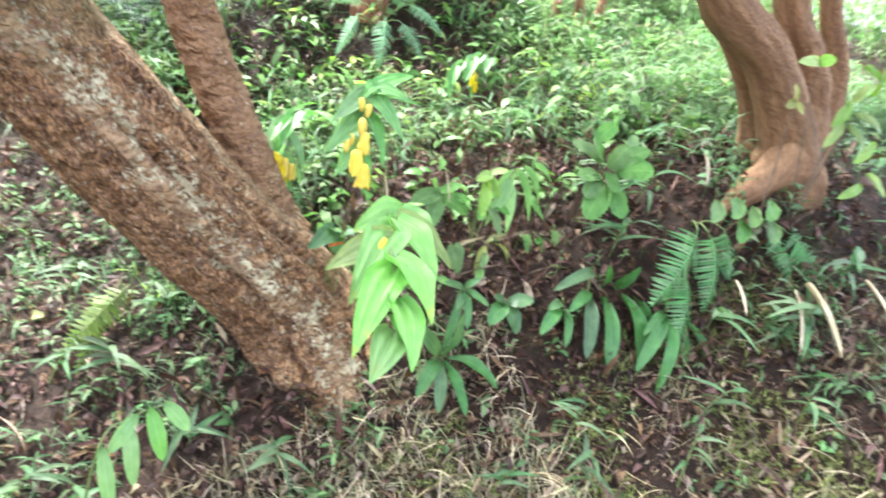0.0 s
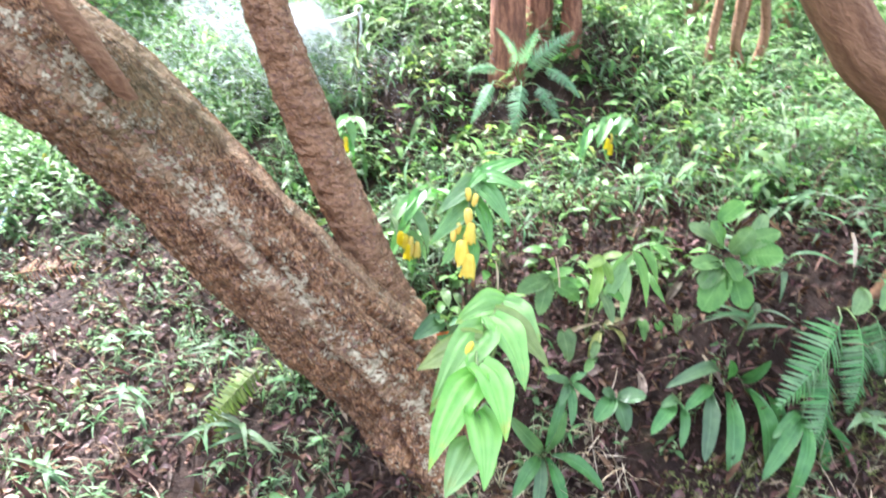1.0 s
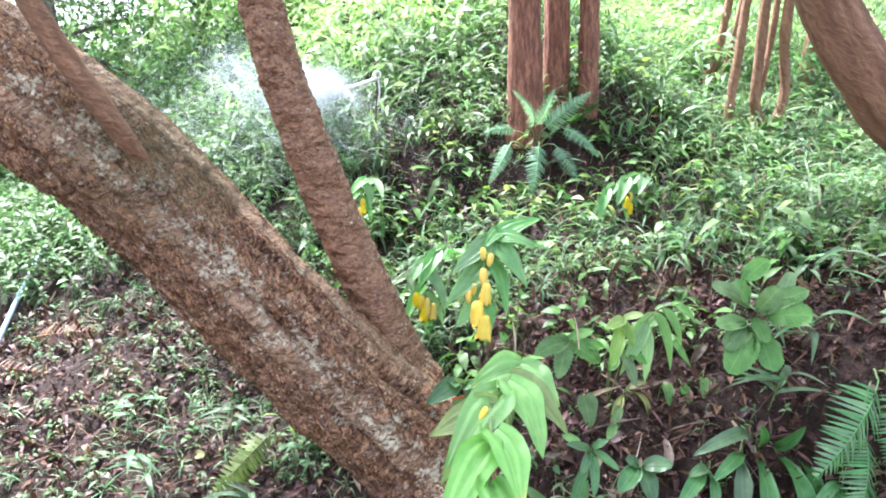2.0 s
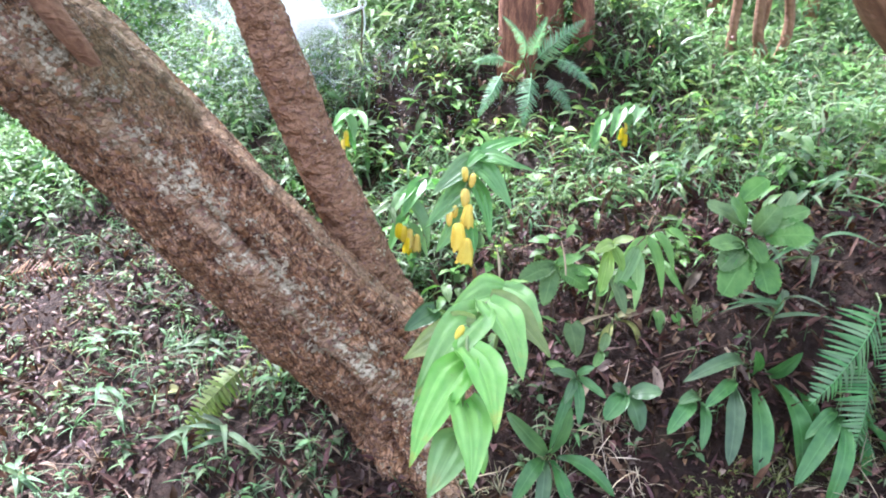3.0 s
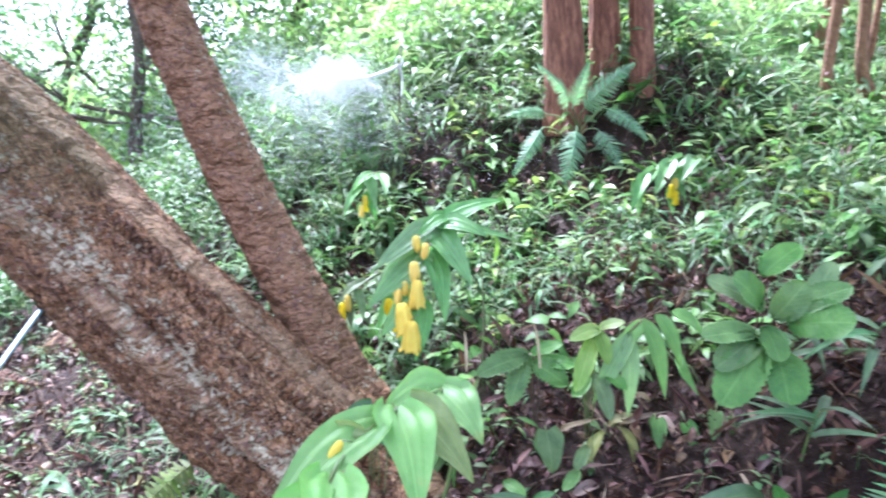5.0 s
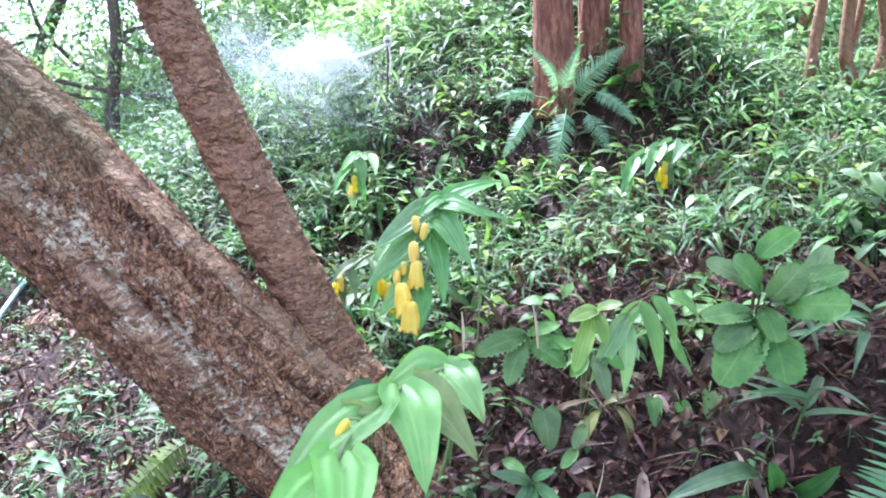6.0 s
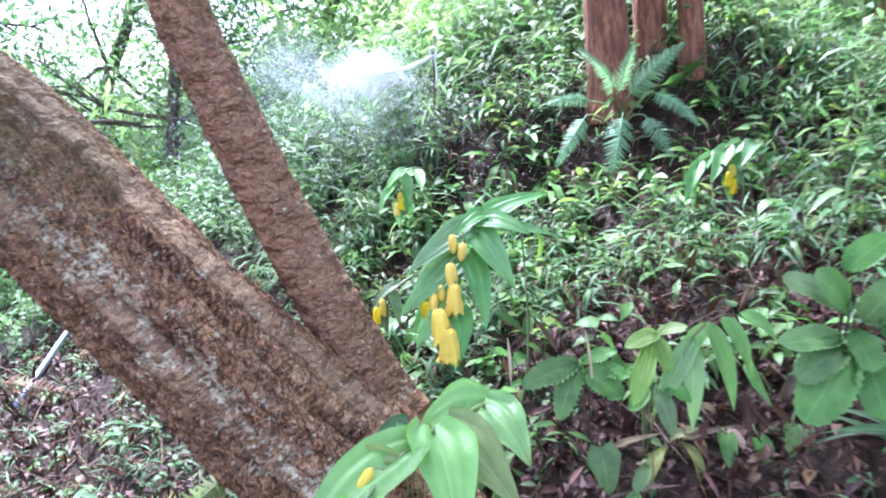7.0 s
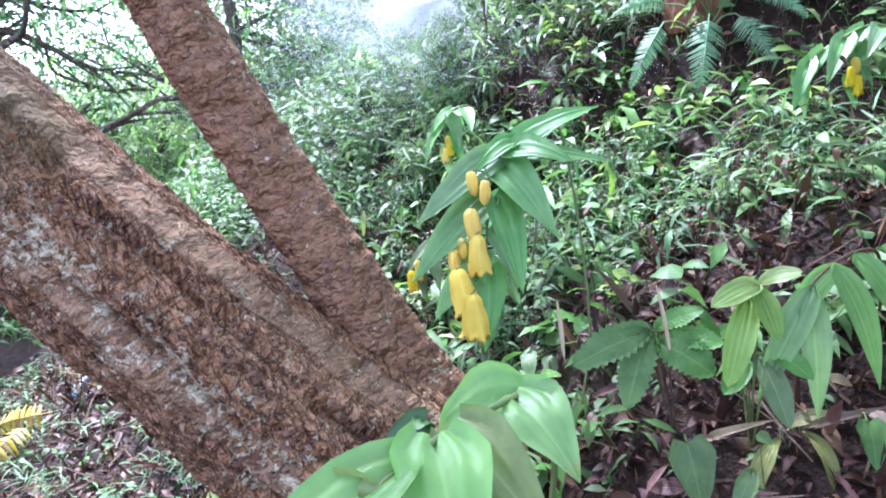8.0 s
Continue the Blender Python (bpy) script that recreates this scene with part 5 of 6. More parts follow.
for b0, t0, w in (((-0.415, 0.925, 0.68), (-0.375, 0.90, 0.635), 0.036), ((-0.44, 0.925, 0.672), (-0.418, 0.89, 0.585), 0.036), ((-0.475, 0.93, 0.65), (-0.465, 0.89, 0.54), 0.034), ((-0.515, 0.93, 0.60), (-0.50, 0.89, 0.49), 0.034), ((-0.46, 0.93, 0.66), (-0.505, 0.91, 0.60), 0.032)):
    part("leaf", blade("leaf", b0, t0, w, (0, -0.7, 0.6), 0.12, 0.1, "ovate", LILY_LIGHT, 10, 6), ob)
# strap-leaved plants that hang over the eroded bank
STRAPS = "strap-leaved rosettes"
leafy("strap_leaf_plant", "rosette of glossy dark green strap leaves hanging over the bank", "plant", (0.53, 0.97), [
    ((0.526, 0.96, 0.885), (0.362, 0.9, 0.888), 0.031, (0, -0.5, 0.9)), ((0.5, 0.94, 0.866), (0.402, 0.88, 0.846), 0.028, (0, -0.5, 0.9)), ((0.487, 0.93, 0.862), (0.438, 0.83, 0.755), 0.036, (-0.2, -0.7, 0.7)),
    ((0.522, 0.92, 0.862), (0.480, 0.80, 0.728), 0.044, (0, -0.75, 0.65)), ((0.568, 0.92, 0.868), (0.560, 0.79, 0.732), 0.047, (0.1, -0.75, 0.65)), ((0.606, 0.93, 0.868), (0.598, 0.81, 0.755), 0.038, (0.2, -0.7, 0.7)),
    ((0.535, 0.95, 0.88), (0.50, 0.90, 0.95), 0.028, (-0.2, -0.8, 0.5)), ((0.56, 0.95, 0.88), (0.60, 0.90, 0.945), 0.03, (0.2, -0.8, 0.5))], STRAP, "strap", 0.0016, None, STRAPS, 0, 0.2, 0.2)
leafy("strap_leaf_plant", "small rosette of glossy strap leaves on the bank's edge", "plant", (0.43, 0.96), [
    ((0.41, 0.93, 0.834), (0.33, 0.87, 0.80), 0.032, (-0.2, -0.6, 0.8)), ((0.425, 0.93, 0.832), (0.398, 0.86, 0.77), 0.024, (0, -0.7, 0.7)), ((0.42, 0.93, 0.835), (0.36, 0.90, 0.845), 0.026, (-0.1, -0.5, 0.9))], STRAP, "strap", 0.0014, None, STRAPS, 0, 0.2, 0.2)
leafy("strap_leaf_plant", "tuft of narrow drooping strap leaves below the fern", "plant", (0.67, 0.88), [
    ((0.653, 0.84, 0.844), (0.530, 0.77, 0.748), 0.034, (-0.3, -0.6, 0.8)), ((0.656, 0.84, 0.842), (0.575, 0.74, 0.705), 0.032, (-0.2, -0.75, 0.6)), ((0.674, 0.84, 0.845), (0.670, 0.74, 0.682), 0.03, (0, -0.8, 0.6)),
    ((0.685, 0.84, 0.845), (0.722, 0.75, 0.69), 0.032, (0.2, -0.75, 0.6)), ((0.68, 0.84, 0.848), (0.752, 0.79, 0.775), 0.028, (0.3, -0.6, 0.8)), ((0.655, 0.85, 0.848), (0.566, 0.81, 0.815), 0.024, (-0.2, -0.5, 0.9))], STRAP, "strap", 0.0015, None, STRAPS, 0, 0.2, 0.2)
leafy("strap_leaf_plant", "rosette of long strap leaves at the trunk's foot", "plant", (0.125, 0.95), [
    ((0.127, 0.93, 0.735), (0.032, 0.905, 0.84), 0.031, (-0.4, -0.7, 0.5)), ((0.131, 0.93, 0.738), (0.158, 0.915, 0.84), 0.027, (0.3, -0.8, 0.4)), ((0.117, 0.92, 0.728), (0.04, 0.845, 0.69), 0.031, (-0.2, -0.6, 0.8)),
    ((0.123, 0.92, 0.726), (0.085, 0.825, 0.66), 0.029, (-0.1, -0.7, 0.7)), ((0.145, 0.92, 0.73), (0.235, 0.85, 0.69), 0.033, (0.2, -0.6, 0.8)), ((0.134, 0.92, 0.726), (0.15, 0.82, 0.65), 0.029, (0.1, -0.7, 0.7))], STRAP, "strap", 0.0015, None, STRAPS, 0, 0.18, 0.2)
leafy("seedling", "young plant with a whorl of broad leaves on bare soil", "plant", (0.292, 0.99), [
    ((0.292, 0.96, 0.832), (0.302, 0.915, 0.782), 0.052, (0.1, -0.7, 0.7)), ((0.284, 0.96, 0.832), (0.232, 0.925, 0.803), 0.048, (-0.2, -0.6, 0.8)), ((0.299, 0.96, 0.835), (0.346, 0.935, 0.852), 0.047, (0.2, -0.6, 0.8)), ((0.29, 0.97, 0.836), (0.255, 0.96, 0.852), 0.032, front)], STRAP, "ovate", 0.0014, None, "seedlings", 0.0, 0.12)
leafy("seedling", "young plant with drooping lance-shaped leaves on the bank", "plant", (0.195, 1.02), [
    ((0.193, 0.99, 0.859), (0.130, 0.97, 0.885), 0.028, front), ((0.193, 0.99, 0.857), (0.159, 0.95, 0.825), 0.026, front), ((0.195, 0.99, 0.854), (0.187, 0.935, 0.788), 0.03, front), ((0.197, 0.99, 0.859), (0.242, 0.95, 0.834), 0.028, front),
    ((0.191, 0.99, 0.855), (0.131, 0.925, 0.745), 0.028, (-0.3, -0.8, 0.5)), ((0.196, 0.99, 0.864), (0.226, 0.98, 0.886), 0.022, front)], STRAP, "lance", 0.0013, None, "seedlings")
# leafy sprays beside the tan tree
leafy("shrub", "thin shrub with light green oval leaves beside the tan tree", "shrub", (1.06, 0.90), [((0.956, 0.880, 1.450), (0.859, 0.860, 1.446), 0.034, (0.1, -0.85, 0.5)), ((0.958, 0.880, 1.454), (0.984, 0.860, 1.470), 0.037, (0.1, -0.85, 0.5)), ((1.108, 0.880, 1.374), (1.043, 0.860, 1.317), 0.04, (0.1, -0.85, 0.5)), ((1.115, 0.880, 1.382), (1.137, 0.860, 1.428), 0.034, (0.1, -0.85, 0.5)), ((1.108, 0.880, 1.332), (1.038, 0.860, 1.266), 0.037, (0.1, -0.85, 0.5)), ((1.137, 0.880, 1.321), (1.211, 0.860, 1.267), 0.04, (0.1, -0.85, 0.5)), ((1.155, 0.880, 1.351), (1.251, 0.860, 1.314), 0.034, (0.1, -0.85, 0.5)), ((1.125, 0.880, 1.464), (1.191, 0.860, 1.434), 0.037, (0.1, -0.85, 0.5)), ((1.283, 0.880, 1.207), (1.358, 0.860, 1.154), 0.04, (0.1, -0.85, 0.5)), ((1.265, 0.880, 1.175), (1.158, 0.860, 1.143), 0.034, (0.1, -0.85, 0.5)), ((1.261, 0.880, 1.288), (1.177, 0.860, 1.235), 0.037, (0.1, -0.85, 0.5)), ((1.183, 0.880, 1.403), (1.175, 0.860, 1.473), 0.04, (0.1, -0.85, 0.5))], YELLOW_GREEN, "ovate", 0.0012, TWIG)
leafy("shrub", "low shrub with dull green oval leaves at the tree's foot", "shrub", (0.80, 0.91), [((x + 0.03, y, z + 0.02), (x - 0.03, y - 0.05, z - 0.01), 0.05, front) for x, y, z in ((0.786, 0.87, 1.10), (0.85, 0.87, 1.08), (0.72, 0.87, 1.09), (0.80, 0.85, 1.05), (0.89, 0.86, 1.1), (0.91, 0.85, 1.05))], BROAD, "ovate", 0.0016, TWIG)

leafy("seedling", "three yellowing leaves against the tan trunk", "plant", (0.93, 0.89), [((0.945, 0.905, 1.36), (0.925, 0.90, 1.40), 0.026, (0, -0.9, 0.3)), ((0.945, 0.905, 1.36), (0.915, 0.90, 1.345), 0.028, (0, -0.9, 0.3)), ((0.95, 0.905, 1.355), (0.985, 0.90, 1.335), 0.026, (0, -0.9, 0.3))], YELLOWING, "ovate", 0.001, TWIG)
ob = thing("dry_leaf", "small orange fallen leaf beside the trunk", "dead leaf", (-0.62, 1.55, ground_z(-0.62, 1.55)), "curled dry leaves")
part("leaf", blade("leaf", (-0.63, 1.57, ground_z(-0.63, 1.57) + 0.01), (-0.60, 1.53, ground_z(-0.60, 1.53) + 0.03), 0.03, (0, -0.7, 0.6), 0.2, 0.2, "ovate", YELLOWING, 8, 4), ob)

# ---- bamboo grass sprigs ----
def sasa_sprig(root, h, leaf_len, n, lean, seed):
    r = random.Random(seed)
    z = ground_z(*root)
    r0 = Vector((*root, z))
    top = r0 + Vector((lean[0], lean[1], h))
    ob = thing("bamboo_grass", "sprig of dwarf bamboo with narrow green leaves", "grass", r0, "bamboo grass sprigs")
    part("stem", tube("stem", [r0 - Vector((0, 0, 0.02)), r0.lerp(top, 0.5) + Vector((0, 0, 0.01)), top], [0.002, 0.0017, 0.001], STEM, 5, 4), ob)
    for i in range(n):
        b = r0.lerp(top, 0.45 + 0.55 * i / max(1, n - 1))
        a = r.uniform(0, 6.28)
        d = Vector((math.cos(a), math.sin(a) - 0.3, r.uniform(-0.45, 0.3))).normalized()
        part("leaf", blade("leaf", b, b + d * leaf_len * r.uniform(0.75, 1.15), leaf_len * 0.16, (0, -0.3, 1), r.uniform(0.08, 0.2), 0.2, "grass", SASA, 7, 2), ob)


sprigs = random.Random(31)
for i, (x, y, n, ln) in enumerate(((0.75, 0.80, 7, 0.14), (0.93, 0.72, 6, 0.14), (1.1, 0.8, 7, 0.15), (0.62, 0.66, 5, 0.10), (0.585, 1.0, 8, 0.11), (0.36, 0.75, 5, 0.08), (0.30, 0.66, 5, 0.09), (-0.19, 0.93, 7, 0.10), (-0.33, 1.08, 6, 0.11),
                                  (-0.60, 1.36, 6, 0.10), (-0.45, 1.32, 7, 0.11), (-0.72, 1.5, 6, 0.10), (-0.55, 1.62, 6, 0.09), (0.60, 1.16, 6, 0.11), (0.72, 1.1, 7, 0.12), (0.66, 1.3, 6, 0.10), (0.88, 1.25, 7, 0.12),
                                  (-0.85, 1.75, 6, 0.09), (-0.4, 1.75, 6, 0.09), (-0.95, 1.45, 6, 0.09), (-0.66, 1.12, 6, 0.09), (-0.52, 1.02, 5, 0.08), (0.5, 0.56, 5, 0.08), (0.8, 0.55, 6, 0.1), (0.15, 0.7, 5, 0.08))):
    sasa_sprig((x, y), sprigs.uniform(0.05, 0.13), ln, n, (sprigs.uniform(-0.05, 0.05), sprigs.uniform(-0.08, 0.0)), 100 + i)

def frond_thing(name, label, base, tip, width, mat, bulge):
    ob = thing(name, label, "fern", (base[0], base[1], ground_z(base[0], base[1])))
    part("frond", frond_mesh("frond", base, tip, width, (0, -0.8, 0.5), bulge, 16, mat), ob)


def above(x, y, h):
    return (x, y, ground_z(x, y) + h)


frond_thing("fern", "yellowed fern frond drooping over the leaf litter", above(-1.42, 2.05, 0.06), above(-1.50, 1.82, 0.02), 0.10, YELLOW_FERN, 0.22)
frond_thing("fern", "yellowed fern frond drooping over the leaf litter", above(-1.36, 2.05, 0.07), above(-1.64, 2.13, 0.05), 0.09, YELLOW_FERN, 0.16)
frond_thing("fern", "yellow-green fern frond on the slope below the trunk", above(-0.43, 1.42, 0.13), above(-0.58, 1.36, 0.05), 0.085, LIGHT_FERN, 0.22)
frond_thing("fern", "dead brown fern frond with curled pinnae on the litter", above(-1.45, 2.22, 0.10), above(-1.12, 2.08, 0.03), 0.09, DEAD_FERN, 0.08)
frond_thing("fern", "yellow-green fern frond on the slope below the trunk", above(-0.47, 1.46, 0.10), above(-0.545, 1.31, 0.03), 0.07, LIGHT_FERN, 0.16)
frond_thing("fern", "dead brown fern frond with curled pinnae on the litter", above(-1.25, 2.3, 0.06), above(-1.0, 2.25, 0.03), 0.12, DEAD_FERN, 0.1)
for x, y, n in ((0.38, 1.17, 2), (0.28, 1.2, 2)):
    ob = thing("dry_leaf", "curled ochre dry leaf on the bank", "dead leaf", (x, y, ground_z(x, y)), "curled dry leaves")
    for k in range(n):
        part("leaf", blade("leaf", above(x + 0.01 * k, y, 0.0), above(x + 0.05 - 0.05 * k, y - 0.05, 0.05), 0.013, (-0.6, -0.7, 0.4), 0.5, 0.5, "lance", LITTER_PALE, 8, 4), ob)
for x, y, a, ln in ((0.52, 1.2, 0.4, 0.05), (0.435, 1.12, 2.0, 0.045), (0.31, 1.08, 3.6, 0.05), (0.5, 0.98, 5.0, 0.06), (0.35, 0.97, 1.2, 0.055), (0.42, 1.2, 2.8, 0.04), (0.6, 1.12, 4.2, 0.045), (0.22, 1.02, 0.8, 0.04)):
    ob = thing("dry_leaf", "tan curled dry leaf lying on the dark bank", "dead leaf", above(x, y, 0), "curled dry leaves")
    b, t = above(x, y, 0.006), above(x + ln * math.cos(a), y + ln * math.sin(a), 0.018)
    part("leaf", blade("leaf", b, t, ln * 0.5, (0.1, -0.4, 0.9), 0.25, 0.45, "ovate", LITTER_PALE, 8, 4, 0, 0.06), ob)
for x, y in ((0.345, 1.165),):
    leafy("strap_leaf_plant", "small rosette of yellowing curled strap leaves", "plant", (x, y), [(above(x - 0.01, y - 0.01, 0.02), above(x - 0.05, y - 0.05, 0.0), 0.022, (-0.3, -0.6, 0.7)), (above(x + 0.01, y - 0.01, 0.02), above(x + 0.03, y - 0.07, -0.01), 0.02, (0.3, -0.6, 0.7)), (above(x, y, 0.02), above(x + 0.05, y - 0.02, 0.03), 0.02, (0.3, -0.5, 0.8))], YELLOWING, "strap", 0.0012, None, "strap-leaved rosettes", 0, 0.4, 0.3)
ob = thing("fallen_petal", "small orange-red petal caught at the fork", "petal", (-0.05, 1.16, 0.90))
for k in range(3):
    part("petal", blade("petal", (-0.055 + 0.006 * k, 1.165, 0.893), (-0.05 + 0.008 * k, 1.145, 0.905 + 0.003 * k), 0.008, (0, -0.8, 0.5), 0.2, 0.2, "ovate", ORANGE, 5, 2), ob)

# ---- dry canes and sheaths ----
for a, b, w in (((0.871, 0.70, 0.965), (0.81, 0.60, 0.858), 0.014), ((0.894, 0.695, 0.982), (0.889, 0.56, 0.868), 0.034), ((0.757, 0.77, 0.962), (0.758, 0.715, 0.90), 0.014), ((0.98, 0.62, 1.02), (1.0, 0.5, 0.90), 0.016), ((0.215, 1.20, 1.07), (0.225, 1.17, 0.99), 0.005), ((0.80, 0.99, 1.2), (0.80, 0.96, 1.13), 0.016), ((0.10, 1.28, 1.03), (0.105, 1.25, 0.96), 0.006), ((0.49, 0.98, 0.92), (0.53, 0.94, 0.84), 0.014)):
    tagged(new("bamboo_sheath", blade("bamboo_sheath", a, b, w, (0.2, -0.8, 0.4), 0.06, 0.5, "strap", STRAW, 8, 4)), "dry straw-coloured bamboo sheath hanging on the bank", "dead leaf", "dry sheaths")


# ---- undergrowth, litter: too many to count ----
def spread(n, x0, x1, y0, y1, keep=None):
    pts = rng.uniform((x0, y0), (x1, y1), (n, 2))
    if keep is not None:
        pts = pts[rng.uniform(0, 1, n) < keep(pts[:, 0], pts[:, 1])]
    return pts


def clump(x, y, s, seed=0.0):
    return np.array([0.5 + 0.5 * noise.noise(Vector((a * s + seed, b * s, seed))) for a, b in zip(x, y)])


stalk = (np.array([(math.cos(k * 2.094), 0, math.sin(k * 2.094)) for k in range(3)] + [(0.5 * math.cos(k * 2.094), 1, 0.5 * math.sin(k * 2.094)) for k in range(3)]), [(0, 1, 4, 3), (1, 2, 5, 4), (2, 0, 3, 5)], [(0.3, 0)] * 3 + [(0.3, 1)] * 3)


def bed(name, label, category, pts, templates, material, height, pitch, scale, each=1, lean=0.4, stems=True):
    """Many small plants: a thin stem each, with leaves set along it; height 0: leaves that lie on the ground."""
    n = len(pts)
    root = on_ground(pts)
    h = rng.uniform(height[0], height[1], n) * rng.uniform(0.5, 1.0, n)
    tilt = rng.normal(0, lean, (n, 2)) * h[:, None]
    top = root + np.concatenate([tilt, h[:, None]], 1)
    pieces, pos, yaw = [], [], []
    turn = rng.uniform(0, 6.283, n)
    for k in range(each):
        f = (0.35 + 0.65 * (k + 1) / each) * np.ones(n) if each > 1 else np.ones(n)
        pos.append(root + (top - root) * f[:, None])
        yaw.append(turn + k * 2.4 + rng.normal(0, 0.4, n))
    pos, yaw = np.concatenate(pos), np.concatenate(yaw)
    m = len(pos)
    if not stems:
        pos[:, 2] += rng.uniform(0.002, 0.016, m)
    kind = np.tile(rng.integers(0, len(templates), n), each)
    mats = frames_at(pos, yaw, rng.normal(pitch[0], pitch[1], m), rng.normal(0, 0.35, m), np.tile(rng.uniform(*scale, n), each) * rng.uniform(0.75, 1.15, m))
    pieces = [(t, mats[kind == k]) for k, t in enumerate(templates)]
    if stems:
        d = top - root
        one = np.tile(np.array([(1.0, 0, 0), (0, 0, 0), (0, 1.0, 0)]).T[None], (n, 1, 1)) * 0.0012
        one[:, :, 1] = d
        pieces = [(stalk, np.concatenate([one, root[:, :, None]], 2))] + pieces
    return tagged(new(name, joined(name, pieces, material)), label, category, kind="stuff")


grassy = [small_leaf("grass", 0.11, 0.013, 0.55, 0.3, 3), small_leaf("grass", 0.09, 0.016, 0.8, 0.3, 3), small_leaf("grass", 0.13, 0.011, 0.35, 0.3, 3)]
oval = [small_leaf("ovate", 0.048, 0.021, 0.45, 0.25, 3), small_leaf("lance", 0.07, 0.018, 0.65, 0.25, 3), small_leaf("lance", 0.055, 0.015, 0.4, 0.3, 3), small_leaf("heart", 0.04, 0.026, 0.4, 0.15, 3)]
far_oval = [small_leaf("ovate", 0.06, 0.028, 0.4, 0.25, 2), small_leaf("lance", 0.085, 0.023, 0.6, 0.25, 2), small_leaf("lance", 0.07, 0.018, 0.8, 0.25, 2)]
far_grass = [small_leaf("grass", 0.11, 0.014, 0.5, 0.3, 2)]
dead = [small_leaf("ovate", 0.06, 0.028, 0.5, 0.7, 3, 0.2), small_leaf("lance", 0.08, 0.022, -0.2, 0.8, 3, -0.2), small_leaf("ovate", 0.045, 0.03, 0.9, 0.4, 3)]


def bare(x, y):
    """0 on the bare, dark bank below the lilies, 1 elsewhere."""
    return 1 - smooth01((x - 0.02) / 0.12) * smooth01((0.85 - x) / 0.25) * smooth01((1.74 - y) / 0.3) * 0.94


def left_bed(x):
    return smooth01((-0.1 - x) / 0.3)


def clearing(x, y):
    """0 where the ferns hang below the conifers."""
    return (1 - 0.95 * np.exp(-(((x - 0.45) / 0.26) ** 4 + ((y - 2.22) / 0.2) ** 4))) * (1 - 0.6 * np.exp(-(((x - 0.6) / 0.75) ** 4 + ((y - 2.28) / 0.2) ** 4)))


def patchy(x, y, s, seed, cut=0.42, k=5.0):
    return smooth01((clump(x, y, s, seed) - cut) * k)


LIT = "brown fallen leaves on dark soil"
bed("leaf_litter", LIT, "leaf litter", spread(15000, -2.2, 1.5, 0.2, 2.6, lambda x, y: (0.35 + 0.65 * clump(x, y, 3.0)) * (1 - 0.5 * smooth01(x / 0.3) * smooth01((y - 0.75) / 0.2))), dead, LITTER, (0, 0.001), (0.1, 0.5), (0.3, 0.9), 1, 0, False)
bed("leaf_litter", "pale dry leaf scraps on dark soil", "leaf litter", spread(5000, -2.2, 1.5, 0.2, 2.6, lambda x, y: (0.1 + 0.5 * clump(x, y, 2.0, 3.0)) * (1 - 0.9 * smooth01(x / 0.3) * smooth01((y - 0.72) / 0.15))), dead, LITTER_PALE, (0, 0.001), (0.1, 0.5), (0.3, 0.8), 1, 0, False)
bed("leaf_litter", "large dark fallen leaves on the bare bank", "leaf litter", spread(8000, -0.15, 1.4, 0.6, 1.9, lambda x, y: (0.3 + 0.7 * clump(x, y, 4.0, 7.0)) * smooth01((y - 0.65) / 0.25)), dead, LITTER_DARK, (0, 0.001), (0.15, 0.5), (0.3, 0.72), 1, 0, False)
bed("leaf_litter", "wet blackish fallen leaves over the open slope", "leaf litter", spread(5200, -2.2, 0.0, 0.3, 2.5, lambda x, y: patchy(x, y, 3.5, 71.0, 0.30)), dead, LITTER_DARK, (0.002, 0.006), (0.15, 0.5), (0.4, 0.95), 1, 0, False)
bed("leaf_litter", "reddish brown dead leaves on the bare bank", "leaf litter", spread(2300, 0.0, 1.3, 0.4, 1.9, lambda x, y: (0.15 + 0.85 * clump(x, y, 5.0, 41.0)) * np.maximum(smooth01((y - 0.8) / 0.1), smooth01((x - 0.35) / 0.2))), dead, LITTER, (0, 0.001), (0.2, 0.5), (0.35, 0.85), 1, 0, False)
bed("leaf_litter", "pale dry leaf scraps at the foot of the trunk", "leaf litter", spread(1500, -1.3, 0.15, 0.25, 1.0, lambda x, y: 0.1 + 0.7 * clump(x, y, 5.0, 11.0)), dead, LITTER_PALE, (0, 0.001), (0.2, 0.5), (0.25, 0.6), 1, 0, False)
bed("leaf_litter", "brown fallen leaves over the open slope", "leaf litter", spread(9000, -6, 6, -4, 5, lambda x, y: 1.0 - ((x > -2.2) & (x < 1.5) & (y > 0.2) & (y < 2.6))), dead, LITTER, (0, 0.001), (0.1, 0.4), (0.8, 1.6), 1, 0, False)
bed("leaf_litter", "light brown dry scraps on the lower bank", "leaf litter", spread(2200, -0.1, 1.4, 0.2, 0.82, lambda x, y: 0.15 + 0.8 * clump(x, y, 5.0, 17.0)), dead, LITTER_PALE, (0, 0.001), (0.1, 0.5), (0.2, 0.5), 1, 0, False)
bed("leaf_crumbs", "crumbled brown leaf scraps on the bank", "leaf litter", spread(9000, -0.2, 1.5, 0.3, 1.6, lambda x, y: 0.3 + 0.7 * clump(x, y, 5.0, 2.0)), dead, LITTER, (0, 0.001), (0.1, 0.6), (0.12, 0.35), 1, 0, False)
bed("leaf_crumbs", "fine crumbled leaf scraps over the slope", "leaf litter", spread(11000, -2.1, 0.0, 0.3, 2.5, lambda x, y: 0.4 + 0.6 * clump(x, y, 6.0, 5.0)), dead, LITTER, (0, 0.001), (0.2, 0.6), (0.12, 0.4), 1, 0, False)
